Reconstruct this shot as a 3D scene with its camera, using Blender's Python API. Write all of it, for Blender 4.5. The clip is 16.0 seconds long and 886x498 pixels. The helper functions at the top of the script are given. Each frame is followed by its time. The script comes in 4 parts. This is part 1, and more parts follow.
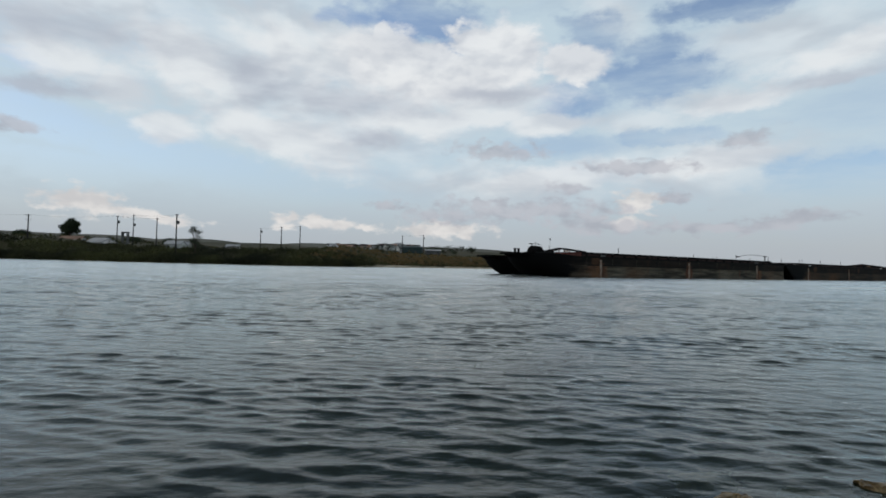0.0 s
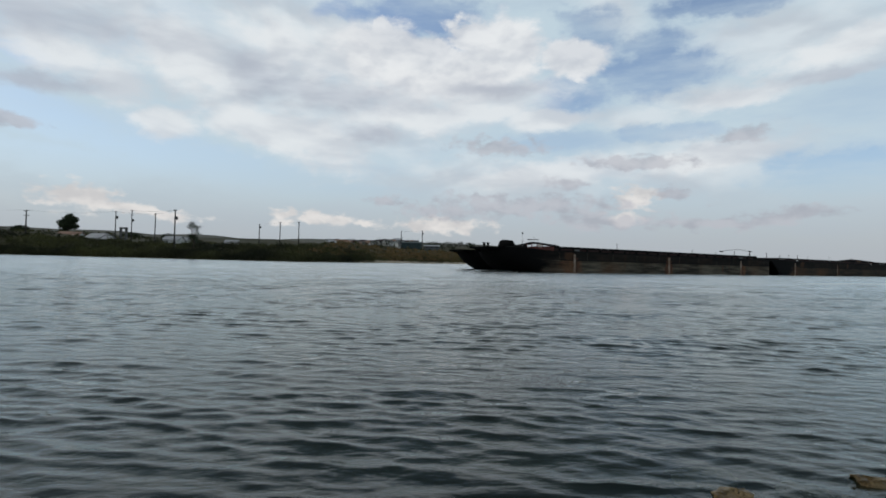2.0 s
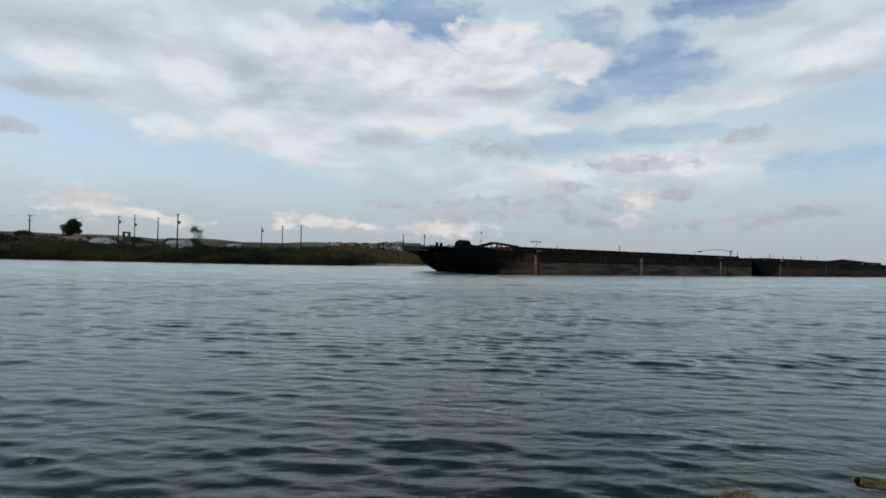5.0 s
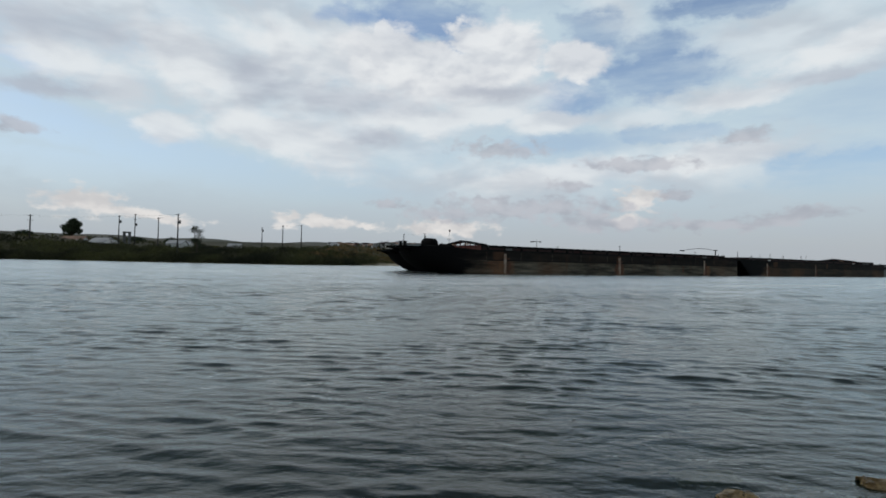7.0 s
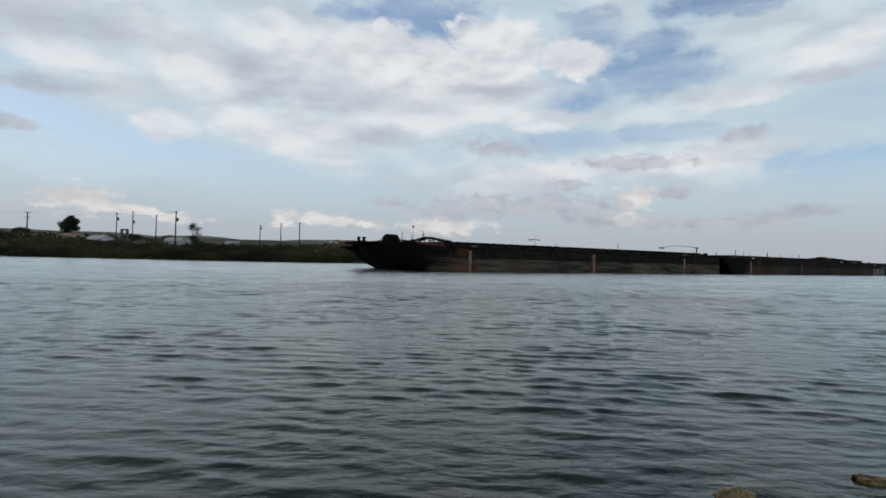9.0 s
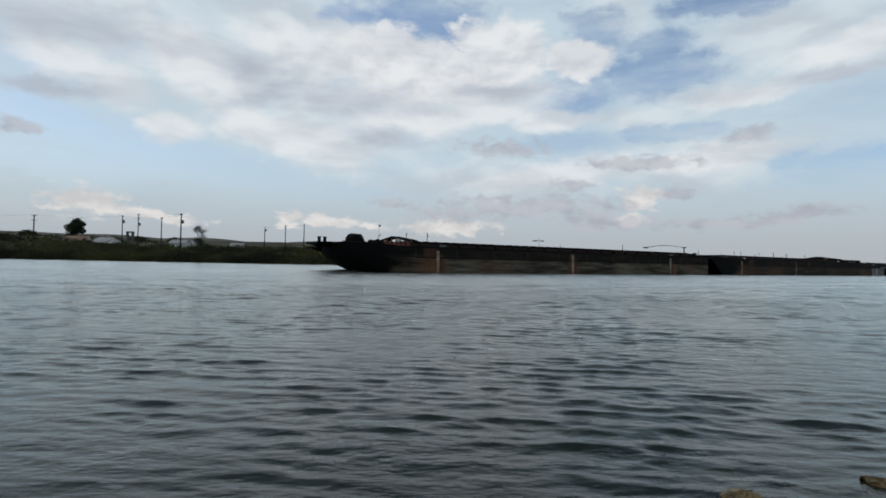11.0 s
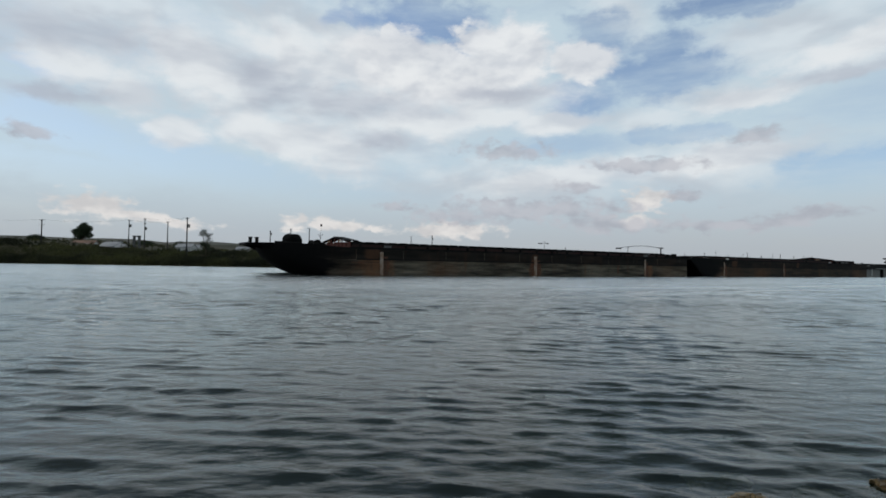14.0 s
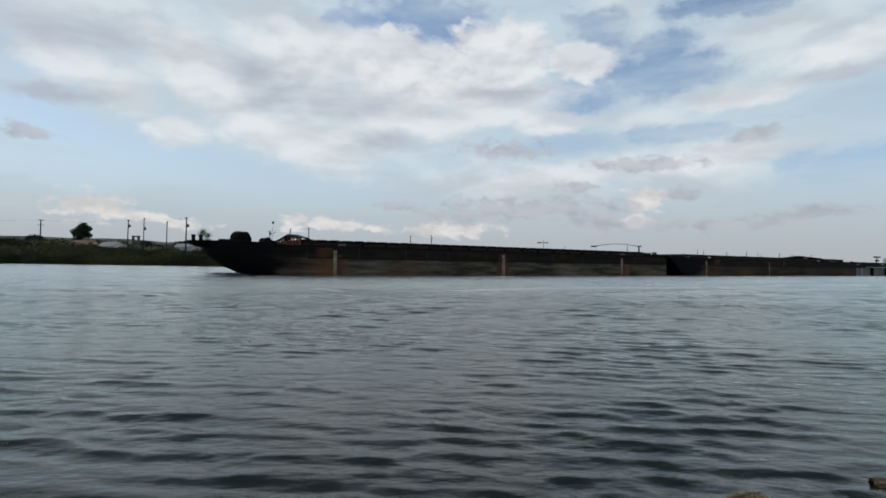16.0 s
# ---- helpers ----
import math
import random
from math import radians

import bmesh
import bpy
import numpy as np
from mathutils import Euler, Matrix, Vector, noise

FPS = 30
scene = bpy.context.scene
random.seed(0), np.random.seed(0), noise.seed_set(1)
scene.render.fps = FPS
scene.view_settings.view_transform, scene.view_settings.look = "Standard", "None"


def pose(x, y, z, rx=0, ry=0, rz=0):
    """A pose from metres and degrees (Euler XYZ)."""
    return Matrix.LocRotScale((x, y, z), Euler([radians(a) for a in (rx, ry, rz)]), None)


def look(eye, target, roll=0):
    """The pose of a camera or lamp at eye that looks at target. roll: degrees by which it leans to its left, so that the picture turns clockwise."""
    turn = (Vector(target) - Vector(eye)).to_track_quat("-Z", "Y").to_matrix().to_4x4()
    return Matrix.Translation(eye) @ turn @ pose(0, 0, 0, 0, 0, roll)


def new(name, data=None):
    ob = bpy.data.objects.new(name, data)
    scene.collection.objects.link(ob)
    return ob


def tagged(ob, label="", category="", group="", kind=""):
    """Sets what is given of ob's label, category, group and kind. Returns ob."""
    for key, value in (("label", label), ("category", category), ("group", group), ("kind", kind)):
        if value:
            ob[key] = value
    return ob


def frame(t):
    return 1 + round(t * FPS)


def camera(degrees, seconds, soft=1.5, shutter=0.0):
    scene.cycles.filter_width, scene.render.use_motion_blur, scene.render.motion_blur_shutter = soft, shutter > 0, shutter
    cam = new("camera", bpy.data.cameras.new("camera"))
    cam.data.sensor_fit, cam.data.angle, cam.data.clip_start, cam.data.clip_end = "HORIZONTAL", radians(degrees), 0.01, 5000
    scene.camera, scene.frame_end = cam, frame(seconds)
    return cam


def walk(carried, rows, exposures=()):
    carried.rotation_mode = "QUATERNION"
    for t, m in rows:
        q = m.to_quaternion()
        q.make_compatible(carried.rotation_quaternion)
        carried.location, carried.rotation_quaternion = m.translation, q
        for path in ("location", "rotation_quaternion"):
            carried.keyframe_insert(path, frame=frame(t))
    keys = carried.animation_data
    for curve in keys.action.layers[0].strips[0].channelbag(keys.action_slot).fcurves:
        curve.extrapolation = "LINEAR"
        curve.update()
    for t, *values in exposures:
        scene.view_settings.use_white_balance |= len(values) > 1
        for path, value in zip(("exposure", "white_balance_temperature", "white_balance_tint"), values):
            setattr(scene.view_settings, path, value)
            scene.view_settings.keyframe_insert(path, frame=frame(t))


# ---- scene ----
# camera: held by hand on the shore, standing still and swaying
cam = camera(79.06, 16.0, soft=1.7)
EYE = (0.0, 0.0, 1.28)
TURNS = [
    (0, 91.739, -1.434, 0.049),
    (0.5, 91.598, -1.429, 0.070),
    (1, 91.300, -1.510, 0.049),
    (1.5, 91.314, -1.444, 0.142),
    (2, 91.273, -1.436, -0.074),
    (2.5, 91.424, -1.418, -0.143),
    (3, 91.439, -1.350, -0.101),
    (3.5, 91.315, -1.406, -0.152),
    (4, 91.421, -1.339, 0.015),
    (6.5, 91.601, -1.049, 0.171),
    (7, 91.548, -1.166, 0.197),
    (7.5, 91.374, -1.197, -0.041),
    (8, 91.409, -1.255, -0.031),
    (8.5, 91.322, -1.232, 0.105),
    (9, 91.332, -1.255, 0.011),
    (11.5, 91.479, -1.064, 0.517),
    (12, 91.446, -1.071, 0.253),
    (12.5, 91.457, -1.057, 0.243),
    (13, 91.423, -1.104, 0.373),
    (13.5, 91.684, -0.933, 0.869),
    (14, 91.768, -0.876, 0.996),
    (14.5, 91.848, -0.846, 1.054),
    (15, 91.680, -0.878, 0.922),
    (15.5, 91.719, -0.812, 0.899),
    (16, 91.715, -0.771, 0.932),
]
walk(cam, [(t, pose(*EYE, rx, ry, rz)) for t, rx, ry, rz in TURNS])

# ---- world: sky with broken cloud, azimuth and elevation in degrees (centre, half widths, slant) ----
BLUE = [
    (-3.5, 24.6, 7.6, 2.1, 0), (-0.1, 22.2, 2.4, 1.4, 0), (15.3, 22.8, 3.5, 2.4, 0), (20.9, 18.5, 6.6, 2.3, 0),
    (13.4, 17.4, 4.3, 1.9, 0), (27.9, 23.8, 6.2, 1.1, 0), (23.0, 13.0, 6.2, 0.9, 0), (35.8, 8.3, 6.4, 2.2, 0),
    (21.4, 21.0, 3.2, 1.8, 0), (-10.4, 24.5, 3.5, 1.0, 0),
]
PALE = [
    (-37.3, 11.6, 6.5, 2.1, -12), (-25.8, 9.2, 14.7, 2.4, -8), (-38.4, 16.2, 2.2, 0.7, -10), (-35.2, 7.8, 7.7, 2.2, 0),
    (12.6, 12.5, 7.5, 1.1, 0), (15.5, 9.8, 6.2, 0.9, 0), (-8.8, 6.9, 12.9, 1.3, 0),
]
WHITE = [
    (5.4, 21.4, 4.5, 3.1, 0), (2.6, 22.8, 2.7, 1.7, 0), (-6.8, 21.2, 4.2, 2.6, 0), (-7.1, 22.9, 1.4, 1.3, 0),
    (-2.8, 21.1, 3.6, 1.9, 0), (13.4, 20.6, 3.2, 1.7, 0), (-0.7, 19.5, 7.9, 2.4, 0),
]
SOFT = [
    (-26.1, 18.2, 4.9, 2.5, -25), (-35.9, 16.7, 3.8, 1.6, -15), (-31.8, 15.2, 2.4, 1.8, -20), (-18.6, 12.6, 6.5, 2.0, -12),
    (-13.6, 11.9, 5.1, 2.4, -20), (-27.4, 12.3, 2.6, 1.2, 0), (10.3, 14.8, 4.7, 1.0, 0), (-3.0, 15.0, 6.0, 1.6, 0),
    (-16.0, 20.5, 5.0, 2.2, -20), (0.5, 17.6, 11.0, 2.2, 0), (-10.5, 20.5, 4.5, 3.0, -10), (12.0, 9.5, 8.0, 1.2, 4), (26.0, 10.6, 6.0, 1.0, 8), (4.0, 15.5, 6.0, 1.2, 6), (37.0, 19.0, 6.0, 1.0, 8), (29.0, 15.8, 4.0, 0.9, 8),
]
WHITE2 = [
    (36.6, 17.9, 5.1, 1.2, 5), (25.0, 16.3, 5.0, 1.2, 0), (32.0, 20.6, 7.4, 2.4, 0), (-16.1, 22.4, 10.7, 3.1, 0),
    (-20.0, 18.0, 16.0, 4.5, -14), (-10.0, 14.5, 9.0, 3.2, -14), (-34.0, 22.5, 9.0, 3.0, 0),
    (4.4, 8.4, 11.4, 2.5, 0), (25.6, 10.0, 9.4, 2.8, 0), (19.9, 14.6, 4.3, 1.1, 0), (17.0, 24.6, 3.3, 1.9, -30),
]
LOW = [
    (-34.3, 4.9, 2.9, 1.2, 0), (-30.0, 4.0, 5.5, 0.5, -6), (19.5, 6.8, 2.1, 1.2, 0), (-13.3, 4.1, 3.7, 0.7, 0), (-0.3, 3.8, 5.1, 0.8, 0),
    (-8.1, 3.8, 1.3, 0.5, 0), (18.9, 4.9, 1.6, 0.7, 0),
    (-16.5, 4.6, 1.6, 0.6, 0),
]
GREY = [
    (-37.9, 19.3, 9.9, 2.1, 0), (-11.4, 16.7, 11.6, 1.4, -4), (-19.6, 17.6, 3.5, 2.2, -20), (-37.0, 14.3, 4.6, 0.8, 3),
    (-8.3, 13.1, 3.3, 0.9, 0), (36.2, 16.8, 4.4, 0.6, 3), (5.4, 17.9, 5.4, 0.8, 0),
]
SCUD = [
    (5.6, 12.1, 4.3, 1.0, 0), (19.6, 10.3, 5.1, 0.7, 0), (29.1, 12.5, 2.3, 0.8, 4), (13.0, 8.3, 2.0, 0.6, 0),
    (-0.3, 5.3, 3.9, 1.0, 0), (9.2, 6.0, 10.0, 1.1, 0), (32.5, 4.9, 3.7, 0.9, 6), (23.1, 7.1, 1.6, 0.7, 0),
    (3.3, 6.8, 2.7, 0.5, 0), (-39.1, 10.7, 1.8, 0.6, 0), (-6.1, 6.4, 1.8, 0.5, 0), (17.0, 4.6, 7.0, 0.8, 0), (28.0, 4.2, 5.0, 0.5, 0),
]
SUN_EL, SUN_AZ = 48.0, -85.0

world = bpy.data.worlds.new("sky")
scene.world = world
world.use_nodes = True
wt = world.node_tree
wt.nodes.clear()


def wnode(kind, **values):
    n = wt.nodes.new(kind)
    for k, v in values.items():
        if k == "op":
            n.operation = v
        elif k == "dim":
            n.noise_dimensions = v
        elif k.startswith("i"):
            n.inputs[int(k[1:])].default_value = v
    return n


def wlink(a, b, i=0, o=0):
    wt.links.new(a.outputs[o], b.inputs[i])
    return b


def wmath(op, a, b=None, c=None):
    n = wnode("ShaderNodeMath", op=op)
    for i, v in enumerate((a, b, c)):
        if v is None:
            continue
        if isinstance(v, (int, float)):
            n.inputs[i].default_value = v
        else:
            wlink(v, n, i)
    return n


def wnoise(vec, scale, detail, rough, dist=0.0):
    n = wnode("ShaderNodeTexNoise", dim="3D")
    n.inputs["Scale"].default_value = scale
    n.inputs["Detail"].default_value = detail
    n.inputs["Roughness"].default_value = rough
    n.inputs["Distortion"].default_value = dist
    wlink(vec, n, 0)
    return n


def wmix(fac, a, colour):
    n = wt.nodes.new("ShaderNodeMix")
    n.data_type = "RGBA"
    wlink(fac, n, 0)
    wlink(a, n, 6, 2 if a.bl_idname == "ShaderNodeMix" else 0)
    if isinstance(colour, tuple):
        n.inputs[7].default_value = (*colour, 1)
    else:
        wlink(colour, n, 7, 2 if colour.bl_idname == "ShaderNodeMix" else 0)
    return n


direction = wnode("ShaderNodeTexCoord")
sep = wnode("ShaderNodeSeparateXYZ")
wlink(direction, sep)
azimuth = wnode("ShaderNodeMath", op="ARCTAN2")
wlink(sep, azimuth, 0, 0)
wlink(sep, azimuth, 1, 1)
height = wnode("ShaderNodeMath", op="ARCSINE")
wlink(sep, height, 0, 2)
deg = wnode("ShaderNodeCombineXYZ")
wlink(wmath("MULTIPLY", azimuth, 57.2958), deg, 0)
wlink(wmath("MULTIPLY", height, 57.2958), deg, 1)
# billows: the field is pushed about, and frayed at many scales
stretch = wnode("ShaderNodeVectorMath", op="MULTIPLY", i1=(1.0, 1.7, 1.0))
wlink(deg, stretch)
mid = wnoise(stretch, 0.30, 7.0, 0.62)
shift = wnode("ShaderNodeVectorMath", op="SUBTRACT", i1=(0.5, 0.5, 0.5))
wlink(mid, shift, 0, 1)
shift2 = wnode("ShaderNodeVectorMath", op="MULTIPLY", i1=(3.6, 2.2, 0.0))
wlink(shift, shift2)
push = wnode("ShaderNodeVectorMath", op="ADD")
wlink(deg, push)
wlink(shift2, push, 1)
fray = wnoise(stretch, 0.30, 8.0, 0.56, 0.2)
above = wnode("ShaderNodeVectorMath", op="ADD", i1=(-0.6, 1.9, 0.0))
wlink(stretch, above)
fray_above = wnoise(above, 0.30, 3.0, 0.5, 0.2)
# lit crowns and grey undersides of the billows
fray_fine = wnoise(stretch, 0.62, 5.0, 0.5, 0.2)
fray_soft = wnoise(stretch, 0.30, 4.0, 0.5, 0.2)
relief = wmath("SUBTRACT", fray_soft, fray_above)
# the wide, smooth swell of the sheet cloud, drawn out along the wind
drawn = wnode("ShaderNodeMapping", i2=(0, 0, radians(16)), i3=(0.45, 1.2, 1.0))
wlink(deg, drawn)
drawn_above = wnode("ShaderNodeVectorMath", op="ADD", i1=(-0.5, 2.2, 0.0))
wlink(drawn, drawn_above)
relief_soft = wmath("SUBTRACT", wnoise(drawn, 0.22, 5.0, 0.5, 0.3), wnoise(drawn_above, 0.22, 3.0, 0.5, 0.3))


layers = []


def masses(rows, rag, lo=0.0, hi=0.4, field=None):
    """The union of cloud bodies, frayed by fractal noise: rag sets how deep."""
    total = None
    place = push
    if layers:
        # each layer is parted a little by the one before it
        place = wnode("ShaderNodeVectorMath", op="MULTIPLY_ADD", i1=(0.12, 0.12, 0.0))
        wlink(layers[-1], place)
        wlink(push, place, 2)
    for az, el, half_w, half_h, slant in rows:
        m = wt.nodes.new("ShaderNodeMapping")
        m.vector_type = "TEXTURE"
        m.inputs[1].default_value = (az, el, 0)
        m.inputs[2].default_value = (0, 0, radians(slant))
        m.inputs[3].default_value = (half_w * 1.25, half_h * 1.25, 1)
        wlink(place, m)
        flat = wnode("ShaderNodeVectorMath", op="LENGTH")
        wlink(m, flat)
        r = wnode("ShaderNodeMath", op="SUBTRACT", i0=1.0)
        wt.links.new(flat.outputs["Value"], r.inputs[1])
        total = r if total is None else wmath("MAXIMUM", total, r)
    frayed = wmath("MULTIPLY_ADD", wmath("SUBTRACT", field or fray, 0.5), rag, total)
    layers.append(spread(frayed, lo, hi))
    return layers[-1]


def spread(src, lo, hi, out_lo=0.0, out_hi=1.0):
    r = wnode("ShaderNodeMapRange", i1=lo, i2=hi, i3=out_lo, i4=out_hi)
    r.interpolation_type = "SMOOTHSTEP"
    wlink(src, r)
    return r


def tone(r, g, b):
    n = wnode("ShaderNodeRGB")
    n.outputs[0].default_value = (r, g, b, 1)
    return n


nishita = wnode("ShaderNodeTexSky")
nishita.sky_type = "NISHITA"
nishita.sun_disc = False
nishita.sun_elevation, nishita.sun_rotation = radians(SUN_EL), radians(SUN_AZ)
clear = wnode("ShaderNodeVectorMath", op="SCALE")
clear.inputs["Scale"].default_value = 0.135
wlink(nishita, clear)
streak_c = wnode("ShaderNodeVectorMath", op="MULTIPLY", i1=(0.06, 0.24, 1.0))
wlink(deg, streak_c)
streak = wnoise(streak_c, 1.0, 6.0, 0.6)
crown = spread(relief, -0.24, 0.16)
broad = spread(relief_soft, -0.16, 0.14)
# thin veil over all but the blue gaps
gap = wmath("MAXIMUM", wmath("MULTIPLY", masses(BLUE, 1.7, -0.10, 0.55), spread(streak, 0.70, 0.35, 0.45, 1.0)), wmath("MULTIPLY", masses(PALE, 1.0, -0.1, 0.7), 0.5))
veil = wmath("MULTIPLY", wmath("SUBTRACT", 1.0, wmath("MULTIPLY", gap, 0.9)), spread(streak, 0.25, 0.62, 0.66, 1.0))
col = wmix(veil, clear, (0.525, 0.645, 0.725))
thin = wmath("MULTIPLY", wmath("MULTIPLY", masses(WHITE2, 1.1, -0.3, 0.8), 0.85), wmath("SUBTRACT", 1.0, gap))
col = wmix(thin, col, wmix(broad, tone(0.52, 0.575, 0.635), (0.68, 0.745, 0.79)))
soft = wmath("MULTIPLY", masses(SOFT, 1.3, -0.25, 0.6), 0.85)
col = wmix(soft, col, wmix(broad, tone(0.60, 0.64, 0.69), (0.78, 0.81, 0.83)))
heap = masses(WHITE, 1.25, -0.08, 0.34)
col = wmix(wmath("MULTIPLY", heap, 0.94), col, wmix(wmath("MULTIPLY_ADD", crown, 0.55, wmath("MULTIPLY", broad, 0.45)), tone(0.57, 0.605, 0.66), (0.81, 0.83, 0.845)))
shade = wmath("MULTIPLY", masses(GREY, 1.2, -0.2, 0.9), 0.8)
col = wmix(shade, col, wmix(broad, tone(0.43, 0.47, 0.545), (0.54, 0.585, 0.65)))
# added grey cloud overhead, unseen, to darken the water's reflections; blue rifts in it
overhead = wmix(spread(fray, 0.36, 0.50), clear, (0.17, 0.21, 0.235))
col = wmix(wmath("MULTIPLY", spread(height, 0.44, 0.58), 0.92), col, overhead)
# haze towards the horizon
haze = spread(wmath("ABSOLUTE", height), 0.19, 0.0, 0.0, 0.9)
col = wmix(haze, col, (0.42, 0.447, 0.48))
low = wmath("MULTIPLY", masses(LOW, 2.2, -0.1, 0.6, fray_fine), 0.85)
col = wmix(low, col, wmix(crown, tone(0.60, 0.585, 0.585), (0.80, 0.77, 0.745)))
scud = wmath("MULTIPLY", masses(SCUD, 2.2, -0.1, 0.7, fray_fine), 0.74)
col = wmix(scud, col, wmix(crown, tone(0.38, 0.395, 0.45), (0.50, 0.51, 0.56)))
back = wnode("ShaderNodeBackground")
wlink(col, back, 0, 2)
back.inputs[1].default_value = 1.0
wout = wnode("ShaderNodeOutputWorld")
wlink(back, wout)

sun = new("sun", bpy.data.lights.new("sun", "SUN"))
sun.data.energy, sun.data.angle, sun.data.color = 0.7, radians(30), (1.0, 0.94, 0.86)
se, sa = radians(SUN_EL), radians(SUN_AZ)
sun.matrix_world = look((0, 0, 300), (-100 * math.sin(sa) * math.cos(se), -100 * math.cos(sa) * math.cos(se), 300 - 100 * math.sin(se)))
scene.view_settings.exposure = 0.0


# ---- materials ----
def material(name, base, second, scale=1.0, fine=12.0, rough=0.8, metal=0.0, bump=0.02, third=None, streaks=False, relief=0.3, gloss=0.18):
    """Two tones mixed at a large and a fine scale, with relief."""
    m = bpy.data.materials.new(name)
    m.use_nodes = True
    nt = m.node_tree
    bsdf = nt.nodes["Principled BSDF"]
    tc = nt.nodes.new("ShaderNodeTexCoord")
    src = tc.outputs["Object"]
    if streaks:
        mp = nt.nodes.new("ShaderNodeMapping")
        mp.inputs[3].default_value = (1.0, 1.0, 0.5)
        nt.links.new(src, mp.inputs[0])
        src = mp.outputs[0]
    a, b = nt.nodes.new("ShaderNodeTexNoise"), nt.nodes.new("ShaderNodeTexNoise")
    a.inputs["Scale"].default_value, a.inputs["Detail"].default_value = scale, 5
    b.inputs["Scale"].default_value, b.inputs["Detail"].default_value = fine, 4
    nt.links.new(src, a.inputs[0])
    nt.links.new(src, b.inputs[0])
    r = nt.nodes.new("ShaderNodeMapRange")
    r.inputs[1].default_value, r.inputs[2].default_value = 0.36, 0.64
    nt.links.new(a.outputs[0], r.inputs[0])
    mix = nt.nodes.new("ShaderNodeMix")
    mix.data_type = "RGBA"
    mix.inputs[6].default_value, mix.inputs[7].default_value = (*base, 1), (*second, 1)
    nt.links.new(r.outputs[0], mix.inputs[0])
    r2 = nt.nodes.new("ShaderNodeMapRange")
    r2.inputs[1].default_value, r2.inputs[2].default_value, r2.inputs[4].default_value = 0.5, 0.72, 0.8
    nt.links.new(b.outputs[0], r2.inputs[0])
    mix2 = nt.nodes.new("ShaderNodeMix")
    mix2.data_type = "RGBA"
    mix2.inputs[7].default_value = (*(third or [0.6 * x for x in base]), 1)
    nt.links.new(r2.outputs[0], mix2.inputs[0])
    nt.links.new(mix.outputs[2], mix2.inputs[6])
    out = mix2
    nt.links.new(out.outputs[2], bsdf.inputs["Base Color"])
    bsdf.inputs["Roughness"].default_value, bsdf.inputs["Metallic"].default_value = rough, metal
    bsdf.inputs["Specular IOR Level"].default_value = gloss
    bp = nt.nodes.new("ShaderNodeBump")
    bp.inputs["Strength"].default_value, bp.inputs["Distance"].default_value = relief, bump
    nt.links.new(b.outputs[0], bp.inputs["Height"])
    nt.links.new(bp.outputs[0], bsdf.inputs["Normal"])
    return m


def foliage(name, dark, light, dry):
    """Leaves whose tone changes from clump to clump and over the stand."""
    m = material(name, dark, light, 0.06, 1.1, 0.75, third=dry, bump=0.0, relief=0.0)
    return m


